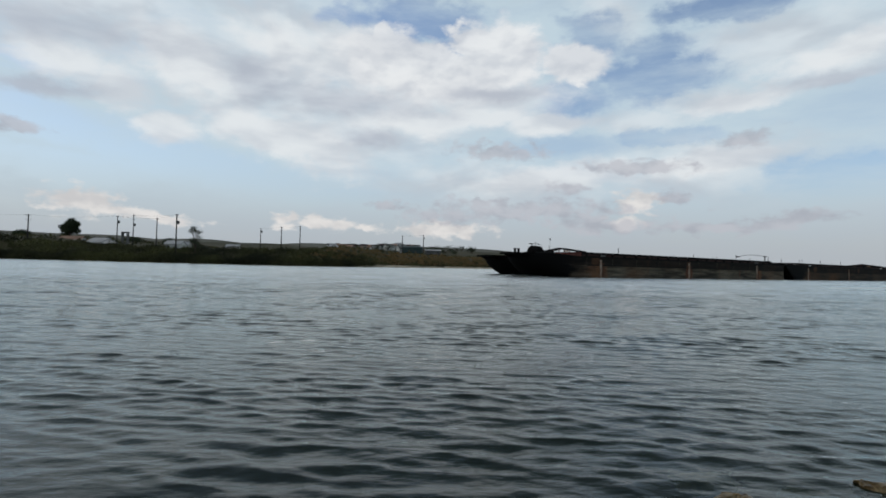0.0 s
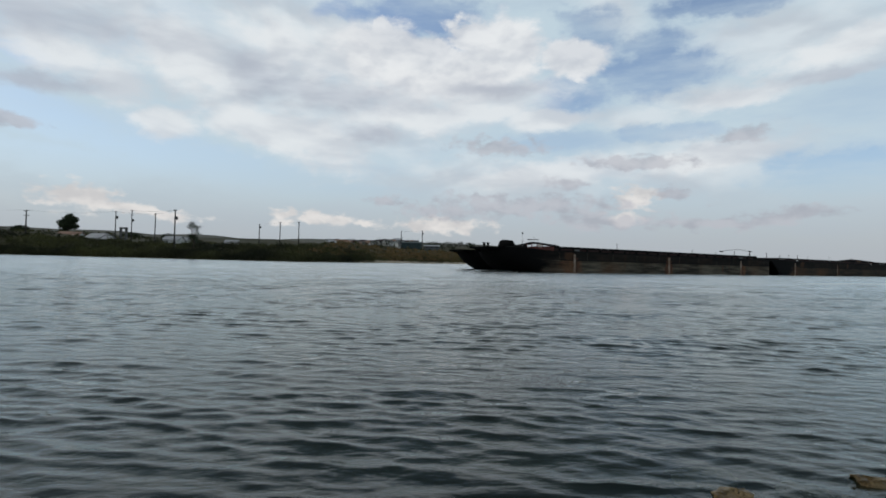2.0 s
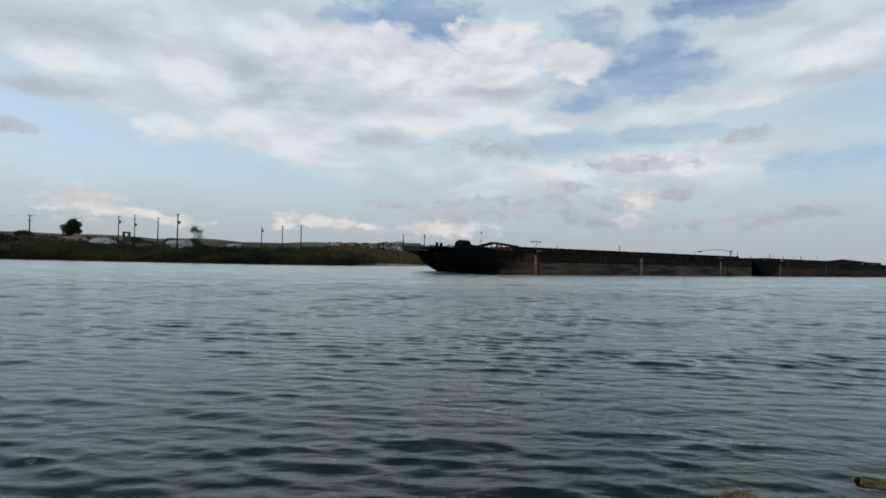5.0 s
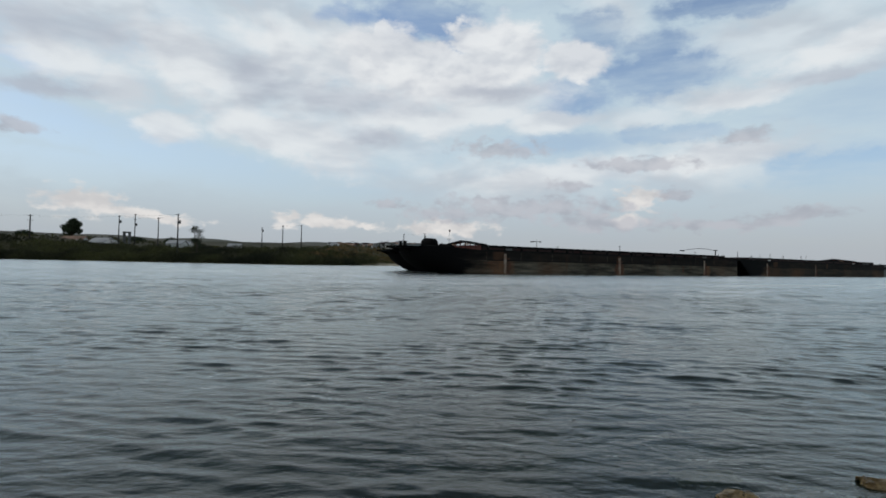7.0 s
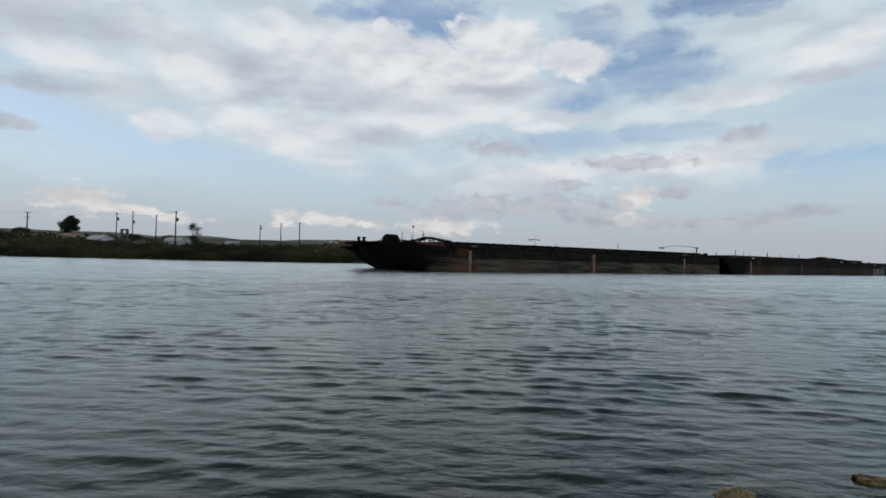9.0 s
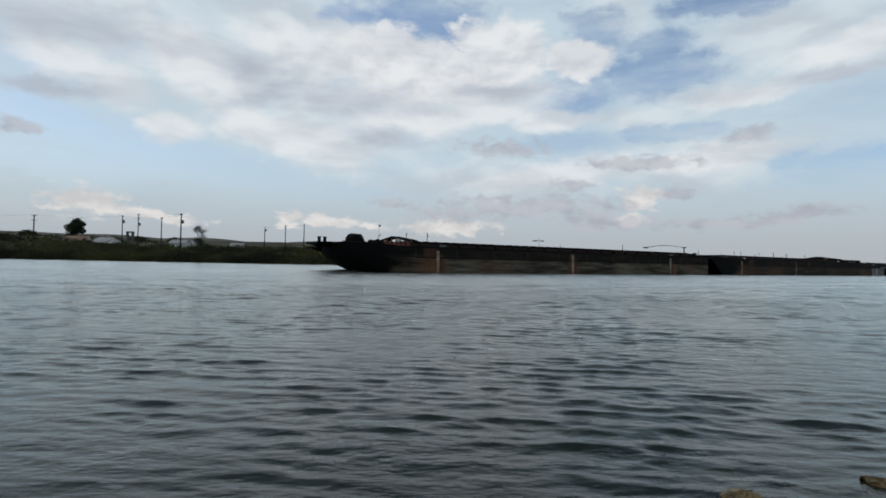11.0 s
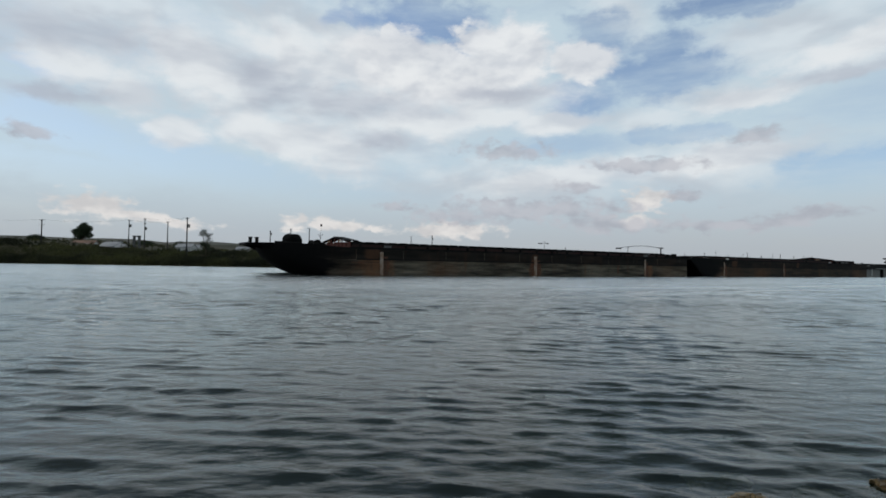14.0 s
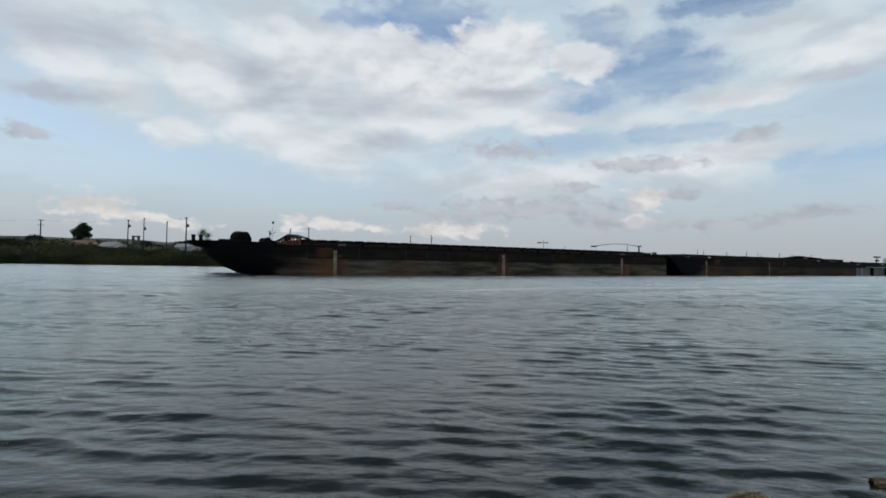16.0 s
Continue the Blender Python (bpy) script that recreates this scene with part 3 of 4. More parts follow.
def arm_boom(parent, x, y, z, length):
    bm = bmesh.new()
    tube(bm, (x, y, z - 0.9), (x, y, z + 0.9), 0.12, 0.10)
    box(bm, x - 0.5, x + 0.5, y - 0.15, y + 0.15, z + 0.82, z + 0.98)
    part("boom_post", bm, M_DARK, parent)
    bm = bmesh.new()
    n = 10
    pts = [(x - length * i / n, y, z + 0.88 + 0.36 * math.sin(math.pi * i / n) - 0.30 * i / n) for i in range(n + 1)]
    for a, b in zip(pts, pts[1:]):
        tube(bm, a, b, 0.04, 0.04, 6)
    box(bm, x - length - 0.6, x - length + 0.5, y - 0.12, y + 0.12, pts[-1][2] - 0.14, pts[-1][2] + 0.06)
    part("boom", bm, M_DARK, parent, "thin bowed steel boom")


def spoon_bow(parent, deck, lift, tip, end, body, lower):
    """A round-sectioned bow: the stem leans forward, the sides swell to the full beam."""
    bm = bmesh.new()
    levels, cols = 12, 20
    rings = []
    for side in (-1, 1):
        ring = []
        for i in range(levels):
            f = i / (levels - 1)
            top = deck + lift
            z = -0.6 + (top + 0.6) * f
            stem = 7.5 - (7.5 - tip) * (1 - (1 - max(z, 0) / top) ** 2.1) + (0.9 if z < 0 else 0)
            row = []
            for j in range(cols):
                t = j / (cols - 1)
                x = stem + (end - stem) * t ** 1.6
                half = (BEAM / 2 + 0.01) * (1 - (1 - t ** 1.6) ** 2.2) ** 0.44
                drop = lift * smooth01(np.float64((x - 7) / 5)) * f
                row.append(bm.verts.new((x, BEAM / 2 + side * max(half, 0.02), z - float(drop))))
            ring.append(row)
        for a, b in zip(ring, ring[1:]):
            for j in range(cols - 1):
                bm.faces.new((a[j], a[j + 1], b[j + 1], b[j]))
        rings.append(ring)
    for j in range(cols - 1):
        bm.faces.new((rings[0][-1][j], rings[0][-1][j + 1], rings[1][-1][j + 1], rings[1][-1][j]))
    for a, b, c, d in zip(rings[0], rings[0][1:], rings[1], rings[1][1:]):
        bm.faces.new((a[0], b[0], d[0], c[0]))
        bm.faces.new((a[-1], b[-1], d[-1], c[-1]))
    bmesh.ops.recalc_face_normals(bm, faces=bm.faces)
    for f in bm.faces:
        f.material_index = 1 if f.calc_center_median().z < 1.75 else 0
    part("bow", bm, [body, lower], parent, "rounded black bow", smooth=False)
    # thin working platform over the stem
    bm = bmesh.new()
    plan = [(tip - 1.5, 3.6), (tip + 0.6, 2.6), (tip + 2.6, 2.0), (tip + 2.6, BEAM - 2.0), (tip + 0.6, BEAM - 2.6), (tip - 1.5, BEAM - 3.6)]
    z0 = deck + lift
    vs = [[bm.verts.new((x, y, z)) for x, y in plan] for z in (z0 - 0.22, z0 + 0.05)]
    bm.faces.new(vs[0][::-1])
    bm.faces.new(vs[1])
    for i in range(6):
        bm.faces.new((vs[0][i], vs[0][(i + 1) % 6], vs[1][(i + 1) % 6], vs[1][i]))
    bmesh.ops.bevel(bm, geom=bm.edges[:], offset=0.04, segments=2, affect="EDGES")
    part("bow_platform", bm, M_BOW, parent)
    for y in (4.0, 7.0):
        bm = bmesh.new()
        prism(bm, [(tip - 1.2, z0 - 0.2), (tip + 0.9, z0 - 0.2), (tip + 0.9, z0 - 0.85)], y - 0.05, y + 0.05)
        part("platform_bracket", bm, M_BOW, parent)
    # bulwark rail round the bow
    for y in (2.3, BEAM - 2.3):
        bm = bmesh.new()
        box(bm, tip + 1.2, tip + 4.2, y - 0.05, y + 0.05, z0 - 0.02, z0 + 0.22, 0.02)
        part("fairlead", bm, M_DARK, parent)


def make_barge(name, label, stripes, bow_len, overhang, lift, portal, body, lower, length=76.3, deck=3.2, boom=True, patches=(), spoon=False):
    thing = empty(name, Matrix.Identity(4), label, "barge", "barges of the convoy")
    # hull: upper dark strake and worn lower band, with a raked bow
    bl = bow_len
    if spoon:
        spoon_bow(thing, deck, lift, 3.15, 12.0, body, lower)
        bm = bmesh.new()
        box(bm, 11.9, length, 0, BEAM, 1.85, deck)
        part("hull", bm, body, thing)
        bm = bmesh.new()
        box(bm, 11.95, length, 0.015, BEAM - 0.015, -0.6, 1.846)
        part("lower_hull", bm, lower, thing, "worn grey-brown rust-streaked lower band")
    else:
        bm = bmesh.new()
        prism(bm, [(overhang + 0.75 * (bl - overhang), 1.85 * 0.55), (overhang + 0.05, deck + lift - 0.42), (overhang + 0.6, deck + lift), (bl + 2.5, deck + lift * 0.75), (bl + 9, deck), (length, deck), (length, 1.85), (bl + 5.0, 1.85), (bl + 1.0, 1.02)], 0, BEAM)
        part("hull", bm, body, thing)
        bm = bmesh.new()
        prism(bm, [(bl + 0.9, 1.03), (bl + 5.0, 1.846), (length, 1.846), (length, -0.6), (bl + 1.6, -0.6), (bl, 0.05), (overhang + 0.76 * (bl - overhang), 1.0)], 0.015, BEAM - 0.015)
        part("lower_hull", bm, lower, thing, "worn grey-brown rust-streaked lower band")
        bm = bmesh.new()
        prism(bm, [(overhang + 0.0, deck + lift - 0.44), (overhang + 0.45 * (bl - overhang), 1.45), (bl * 0.98, -0.5), (bl + 4.0, -0.5), (bl + 6.0, 0.6), (bl + 3.2, 2.1), (bl + 1.0, deck + lift - 0.5)], 0.05, BEAM - 0.05)
        part("bow_plating", bm, M_BOW, thing, "black bow plating")
        # bow platform
        bm = bmesh.new()
        plan = [(0, 1.2), (overhang + 1.2, 0.2), (overhang + 3.0, 0.2), (overhang + 3.0, BEAM - 0.2), (overhang + 1.2, BEAM - 0.2), (0, BEAM - 2.8)]
        vs = [[bm.verts.new((x, y, z)) for x, y in plan] for z in (deck + lift - 0.30, deck + lift + 0.03)]
        bm.faces.new(vs[0][::-1])
        bm.faces.new(vs[1])
        for i in range(6):
            bm.faces.new((vs[0][i], vs[0][(i + 1) % 6], vs[1][(i + 1) % 6], vs[1][i]))
        bmesh.ops.bevel(bm, geom=bm.edges[:], offset=0.05, segments=2, affect="EDGES")
        part("bow_platform", bm, M_BOW, thing)
    # rubbing strake and gunwale
    bm = bmesh.new()
    box(bm, bl + (7.5 if spoon else 2), length - 0.1, -0.06, 0.05, deck - 0.16, deck + 0.06)
    part("gunwale", bm, M_DARK, thing)
    bm = bmesh.new()
    box(bm, bl + 8, length - 0.2, -0.05, 0.02, 1.80, 1.92)
    part("rubbing_strake", bm, M_DARK, thing)
    # weld seams of the plates
    x = bl + 8.0
    while x < length - 2:
        bm = bmesh.new()
        box(bm, x - 0.025, x + 0.025, -0.008, 0.03, 0.0, deck - 0.2)
        part("plate_seam", bm, lower, thing)
        x += 6.1
    for sx, w in stripes:
        bm = bmesh.new()
        box(bm, sx - w / 2, sx + w / 2, -0.09, 0.02, 0.05, 2.75, 0.03)
        part("fender_bar", bm, M_STRIPE, thing, "faded pale orange fender bar")
        bm = bmesh.new()
        for i in range(7):
            box(bm, sx + w * 0.5, sx + w * 0.5 + 0.9 - 0.1 * abs(3 - i), -0.012, 0.02, 0.12 + 0.31 * i, 0.36 + 0.31 * i)
        part("rust_plate", bm, M_RUST, thing, "rust-stained doubling plate")
        if w > 0.45:
            bm = bmesh.new()
            for i in range(7):
                box(bm, sx - w * 0.5 - 0.9 + 0.12 * abs(2 - i), sx - w * 0.5, -0.012, 0.02, 0.12 + 0.31 * i, 0.36 + 0.31 * i)
            part("rust_plate", bm, M_RUST, thing, "rust-stained doubling plate")
    for x0, x1, z0, z1 in patches:
        bm = bmesh.new()
        box(bm, x0, x1, -0.014, 0.02, z0, z1, 0.006)
        part("doubling_plate", bm, M_RUST, thing, "rust-brown repair plate")
    # coaming and hatch covers
    hs = portal + 0.3
    he = length - 5.0
    bm = bmesh.new()
    box(bm, hs, he, 0.9, BEAM - 0.9, deck - 0.05, deck + 0.42, 0.04)
    part("coaming", bm, M_COVER, thing)
    n = int((he - hs) / 1.5)
    step = (he - hs) / n
    for i in range(n):
        x0 = hs + i * step
        z = deck + 0.42
        bm = bmesh.new()
        prof = [(x0 + 0.02, z), (x0 + 0.02, z + 0.18), (x0 + 0.3, z + 0.30), (x0 + step - 0.35, z + 0.30), (x0 + step - 0.07, z + 0.18), (x0 + step - 0.07, z)]
        prism(bm, prof, 0.8, BEAM - 0.8)
        part("hatch_cover", bm, M_DARK, thing)
    # stays under the coaming
    x = hs + 1
    while x < he:
        bm = bmesh.new()
        box(bm, x - 0.05, x + 0.05, 0.55, 0.92, deck - 0.02, deck + 0.38)
        part("coaming_stay", bm, M_DARK, thing)
        x += 3.05
    # gabled end frame of the covers
    bm = bmesh.new()
    zb, zt = deck + 0.72, deck + 1.34
    mid = BEAM / 2
    for a, b in (((0.7, zb), (mid, zt)), ((mid, zt), (BEAM - 0.7, zb))):
        for dx in (0.0, 1.0):
            tube(bm, (portal + dx, a[0], a[1]), (portal + dx, b[0], b[1]), 0.12, 0.12, 6)
    vs = [bm.verts.new(v) for v in ((portal, 0.7, zb + 0.1), (portal, mid, zt + 0.1), (portal, BEAM - 0.7, zb + 0.1), (portal + 1.1, 0.7, zb + 0.1), (portal + 1.1, mid, zt + 0.1), (portal + 1.1, BEAM - 0.7, zb + 0.1))]
    bm.faces.new((vs[0], vs[1], vs[4], vs[3]))
    bm.faces.new((vs[1], vs[2], vs[5], vs[4]))
    part("end_frame_roof", bm, M_DARK, thing)
    for i in range(9):
        y = 0.8 + i * (BEAM - 1.6) / 8
        zz = zb + (zt - zb) * (1 - abs(y - mid) / (mid - 0.7))
        bm = bmesh.new()
        box(bm, portal - 0.05, portal + 0.05, y - 0.08, y + 0.08, deck - 0.02, zz)
        part("end_frame_post", bm, M_REDDISH, thing)
    bm = bmesh.new()
    box(bm, portal + 0.06, portal + 0.14, 0.8, BEAM - 0.8, deck - 0.02, zb - 0.05)
    part("end_bulkhead", bm, M_REDDISH, thing, "dull red end bulkhead")
    if portal > 20:
        bm = bmesh.new()
        vs = [[bm.verts.new((xx, y, z)) for y, z in ((0.8, zb - 0.1), (mid, zt), (BEAM - 0.8, zb - 0.1))] for xx in (portal + 0.2, portal + 0.9)]
        bm.faces.new(vs[0])
        bm.faces.new(vs[1][::-1])
        for i in range(3):
            bm.faces.new((vs[0][i], vs[1][i], vs[1][(i + 1) % 3], vs[0][(i + 1) % 3]))
        part("gable_plate", bm, M_DARK, thing)
    for y in (3.4, 6.9):
        bm = bmesh.new()
        box(bm, portal - 0.07, portal - 0.02, y, y + 0.7, zb + 0.02, zb + 0.24)
        part("end_panel", bm, M_STRIPE, thing, "pale panel")
    # deck gear
    for x, y in (((2.3, 4.6), (3.0, 4.6)) if boom else ()):
        bm = bollard(bmesh.new(), x, y, deck + lift, 0.6, 0.19)
        part("bow_bollard", bm, M_DARK, thing)
    for x in (bl + 12, 30, 45, 60, length - 2.2, length - 1.4):
        bm = bollard(bmesh.new(), x, 0.45, deck, 0.32, 0.10)
        part("side_bollard", bm, M_DARK, thing)
    for x in (portal + 4.2, length - 11.5):
        bm = bmesh.new()
        box(bm, x, x + 0.85, 0.15, 0.5, deck + 0.0, deck + 0.34, 0.03)
        part("deck_box", bm, M_CONCRETE, thing, "grey deck locker")
    return thing


def windlass(parent, x, y, z):
    bm = bmesh.new()
    bmesh.ops.create_icosphere(bm, subdivisions=3, radius=1.0, matrix=Matrix.Translation((x, y, z + 0.52)) @ Matrix.Diagonal((1.12, 1.4, 0.84, 1)))
    for v in bm.verts:
        v.co += 0.16 * noise.noise_vector(v.co * 1.7) + 0.05 * noise.noise_vector(v.co * 6.0)
        v.co.z = max(v.co.z, z - 0.02)
    part("windlass_cover", bm, M_BOW, parent, "tarpaulin-covered windlass", smooth=True)
    bm = bmesh.new()
    tube(bm, (x + 2.7, y - 0.9, z + 0.28), (x + 2.7, y + 0.9, z + 0.28), 0.36, 0.36, 14)
    part("winch_drum", bm, M_BOW, parent)
    for dy in (-1.0, 1.0):
        bm = bmesh.new()
        tube(bm, (x + 2.7, y + dy - 0.06, z + 0.28), (x + 2.7, y + dy + 0.06, z + 0.28), 0.46, 0.46, 16)
        part("winch_flange", bm, M_DARK, parent)
    bm = bmesh.new()
    box(bm, x + 3.3, x + 3.9, y - 0.5, y + 0.5, z - 0.05, z + 0.42, 0.05)
    part("winch_gearbox", bm, M_DARK, parent)
    bm = bmesh.new()
    tube(bm, (x + 3.6, y + 0.5, z), (x + 3.6, y + 0.5, z + 1.2), 0.035, 0.025, 6)
    tube(bm, (x + 3.3, y + 0.5, z + 1.45), (x + 3.6, y + 0.5, z + 1.15), 0.025, 0.025, 6)
    tube(bm, (x + 3.6, y + 0.5, z + 1.15), (x + 3.95, y + 0.5, z + 1.45), 0.025, 0.025, 6)
    tube(bm, (x + 3.6, y + 0.5, z + 1.1), (x + 3.68, y + 0.5, z + 2.6), 0.014, 0.012, 6)
    box(bm, x + 3.58, x + 3.8, y + 0.44, y + 0.56, z + 2.4, z + 2.68, 0.03)
    part("signal_staff", bm, M_DARK, parent)


lead = make_barge("cargo_barge", "long dark rusty steel cargo barge with closed hatch covers", [(16.2, 0.42), (40.3, 0.5), (64.6, 0.34)], 5.0, 1.6, 0.28, 12.5, M_HULL, M_LOWER, spoon=True,
                  patches=((12.4, 15.9, 1.47, 1.56), (57.8, 58.0, 0.4, 1.7), (66.0, 67.5, 1.0, 1.12)))
windlass(lead, 7.2, 5.4, 3.2 + 0.2)
beside = make_barge("cargo_barge", "dark cargo barge lashed alongside on the far side", [], 5.0, 1.6, 0.2, 13.0, M_HULL, M_LOWER, deck=3.0, spoon=True, boom=False)
arm_boom(lead, 70.5, 1.2, 4.0, 11.0)
bm = bmesh.new()
for x in (72.2, 72.9, 73.8):
    tube(bm, (x, 1.6, 3.15), (x, 1.6, 3.85), 0.26, 0.26, 10)
part("stern_winch", bm, M_DARK, lead)

second = make_barge("cargo_barge", "following dark cargo barge, brown rust on its side", [(11.4, 0.3), (34.0, 0.14)], 5.4, 0.6, 0.25, 58.5, M_HULL, M_BROWN)


def extend_covers(parent):
    """The forward hold of the following barge, covered ahead of the gabled frame."""
    z = 3.2
    bm = bmesh.new()
    box(bm, 6.0, 58.0, 0.9, BEAM - 0.9, z - 0.05, z + 0.42, 0.04)
    part("coaming", bm, M_COVER, parent)
    for i in range(34):
        x0 = 6.0 + i * 1.52
        bm = bmesh.new()
        prism(bm, [(x0, z + 0.42), (x0 + 0.02, z + 0.56), (x0 + 0.3, z + 0.64), (x0 + 1.2, z + 0.64), (x0 + 1.46, z + 0.56), (x0 + 1.46, z + 0.42)], 0.8, BEAM - 0.8)
        part("hatch_cover", bm, M_DARK, parent)


extend_covers(second)
for x, w in ((1.6, 0.35), (5.2, 0.5), (6.4, 0.3), (13.0, 0.4), (56.5, 0.35), (71.5, 0.5), (73.0, 0.35)):
    bm = bmesh.new()
    box(bm, x - w / 2, x + w / 2, 0.12, 0.5, 3.18, 3.46, 0.04)
    part("deck_fitting", bm, M_WHITE, second, "white-painted deck fitting")
for x, h in ((9.5, 1.0), (19.0, 0.9), (30.5, 1.1), (44.0, 1.0)):
    bm = bmesh.new()
    tube(bm, (x, 0.5, 3.15), (x, 0.5, 3.6 + h), 0.035, 0.03, 6)
    tube(bm, (x - 0.1, 0.5, 3.5 + h), (x + 0.1, 0.5, 3.5 + h), 0.05, 0.05, 6)
    part("rail_stanchion", bm, M_DARK, second)


def make_pusher():
    """The vessel at the tail: pale hull under a dark deck, with wheelhouse and mast."""
    thing = empty("pusher_boat", Matrix.Identity(4), "pusher boat with pale grey hull and dark overhanging deck", "boat")
    bm = bmesh.new()
    prism(bm, [(0.6, 2.0), (0.0, 1.2), (1.2, -0.5), (63, -0.5), (64, 2.0)], 0.6, 10.4)
    part("hull", bm, M_GREYHULL, thing)
    bm = bmesh.new()
    box(bm, -0.6, 64.5, 0.0, 11.0, 2.05, 2.75, 0.05)
    part("deck", bm, M_DARK, thing)
    bm = bmesh.new()
    box(bm, 1.0, 44.0, 2.0, 9.0, 2.7, 3.5, 0.08)
    part("low_deckhouse", bm, M_DARK, thing)
    bm = bmesh.new()
    box(bm, 5, 63, -0.05, 0.02, 2.12, 2.24)
    part("fender_rail", bm, M_WHITE, thing, "white-painted rail")
    for x in (10.0, 19.0, 28.0, 37.0):
        bm = bmesh.new()
        box(bm, x - 0.3, x + 0.3, 0.05, 0.62, -0.2, 2.06, 0.03)
        part("fender_post", bm, M_DARK, thing)
    bm = bmesh.new()
    box(bm, 4.0, 4.4, 0.45, 0.62, 0.3, 2.04, 0.02)
    part("draught_board", bm, M_WHITE, thing)
    for x in (0.4, 1.6, 17.0):
        bm = bmesh.new()
        box(bm, x, x + 0.8, 0.3, 0.8, 2.73, 3.05, 0.04)
        part("deck_locker", bm, M_GREYHULL, thing, "pale grey deck locker")
    bm = bmesh.new()
    tube(bm, (21.2, 3.0, 3.4), (21.2, 3.0, 5.2), 0.12, 0.1)
    box(bm, 20.2, 22.4, 2.5, 3.5, 4.9, 5.25, 0.05)
    box(bm, 20.9, 21.7, 2.6, 3.4, 3.9, 4.3, 0.05)
    part("searchlight_post", bm, M_DARK, thing)
    bm = bmesh.new()
    box(bm, 44, 60, 2.0, 9.0, 2.7, 5.2, 0.08)
    part("deckhouse", bm, M_WHITE, thing)
    bm = bmesh.new()
    box(bm, 45, 50, 3.0, 8.0, 5.18, 7.6, 0.08)
    wheel = part("wheelhouse", bm, M_WHITE, thing)
    for y in (3.3, 4.5, 5.7, 6.9):
        bm = bmesh.new()
        box(bm, 44.96, 45.02, y, y + 0.95, 6.2, 7.2)
        part("window", bm, M_GLASS, wheel)
    for x in (45.4, 46.9, 48.4):
        bm = bmesh.new()
        box(bm, x, x + 1.2, 2.96, 3.02, 6.2, 7.2)
        part("window", bm, M_GLASS, wheel)
    return thing


pusher = make_pusher()

# ---- poles and wires of the far bank ----
def pole(x, y, top, arms=1, r=0.16, box_at=0.0, w=0.45):
    z = float(land(x, y)) - 0.2
    thing = empty("utility_pole", pose(x, y, z), "dark weathered utility pole on the scrubby bank", "utility pole", "poles of the far bank")
    h = top - z
    bm = bmesh.new()
    tube(bm, (0, 0, 0), (0, 0, h), r * 1.25, r * 0.85, 8)
    part("shaft", bm, M_WOOD, thing)
    for i in range(arms):
        zz = h - 0.35 - 1.7 * i
        bm = bmesh.new()
        box(bm, -w, w, -0.06, 0.06, zz - 0.06, zz + 0.06)
        part("crossarm", bm, M_WOOD, thing)
        for xx in (-w + 0.08, w - 0.08):
            bm = bmesh.new()
            tube(bm, (xx, 0, zz + 0.05), (xx, 0, zz + 0.32), 0.07, 0.05, 6)
            part("insulator", bm, M_CONCRETE, thing)
    if box_at:
        bm = bmesh.new()
        box(bm, 0.1, 0.75, -0.3, 0.3, h - box_at - 0.5, h - box_at + 0.5, 0.04)
        part("transformer", bm, M_CONCRETE, thing)
    return (x, y, top - 0.1)


tops = [pole(-147.7, 190, 15.75, 2, 0.2, w=1.0), pole(-116.0, 190, 16.0, 1, box_at=2.2), pole(-119.0, 205, 17.8, 2, box_at=4.0), pole(-96.6, 180, 14.8, 1), pole(-82.5, 165, 15.0, 1, 0.2, box_at=2.6)]
mids = [pole(-89.0, 260, 17.0, 1, 0.2, 1.6), pole(-75.9, 250, 17.4, 1, 0.2), pole(-64.5, 240, 17.2, 1, 0.2)]
fars = [pole(-26.4, 340, 19.5, 1, 0.22), pole(-12.7, 330, 19.6, 1, 0.22, 2.0)]
for x, y, z in ((88.0, 420, 16.6), (136.5, 420, 17.9), (205.9, 480, 15.0), (223.3, 480, 16.3), (244.2, 480, 14.6), (261.1, 480, 16.9), (273.5, 480, 14.0), (289.9, 480, 15.8), (301.7, 480, 14.0), (317.6, 480, 14.2)):
    pole(x, y, z, 1, 0.24)


def cable(a, b, sag):
    bm = bmesh.new()
    pts = [Vector(a).lerp(Vector(b), i / 12) - Vector((0, 0, sag * 4 * (i / 12) * (1 - i / 12))) for i in range(13)]
    for p, q in zip(pts, pts[1:]):
        tube(bm, p, q, 0.016, 0.016, 4)
    tagged(obj("overhead_cable", bm, M_DARK), "thin dark overhead cable strung between poles", "cable", "cables of the far bank")


cable((-215, 215, 18.0), tops[0], 0.8)
cable(tops[0], tops[1], 0.7)
cable(tops[1], tops[3], 0.4)
cable(tops[2], tops[4], 0.5)
cable(mids[0], mids[1], 0.3)
cable(mids[1], mids[2], 0.3)
cable(fars[0], fars[1], 0.3)
cable(tops[3], tops[4], 0.2)


def signal_gantry(x, y, top):
    """A tall post with two lamp arms on the far bank."""
    z = float(land(x, y)) - 0.2
    thing = empty("lamp_mast", pose(x, y, z), "dark mast with two lamp arms beyond the far bank", "lamp mast")
    h = top - z
    bm = bmesh.new()
    tube(bm, (0, 0, 0), (0, 0, h), 0.22, 0.14)
    part("shaft", bm, M_WOOD, thing)
    bm = bmesh.new()
    box(bm, -5.0, 3.6, -0.15, 0.15, h - 2.0, h - 1.7)
    part("arm", bm, M_WOOD, thing)
    for xx in (-4.2, -2.4, 2.6):
        bm = bmesh.new()
        box(bm, xx - 0.8, xx + 0.8, -0.3, 0.3, h - 2.5, h - 1.9, 0.05)
        part("lamp_head", bm, M_DARK, thing)


signal_gantry(71.5, 420, 21.8)


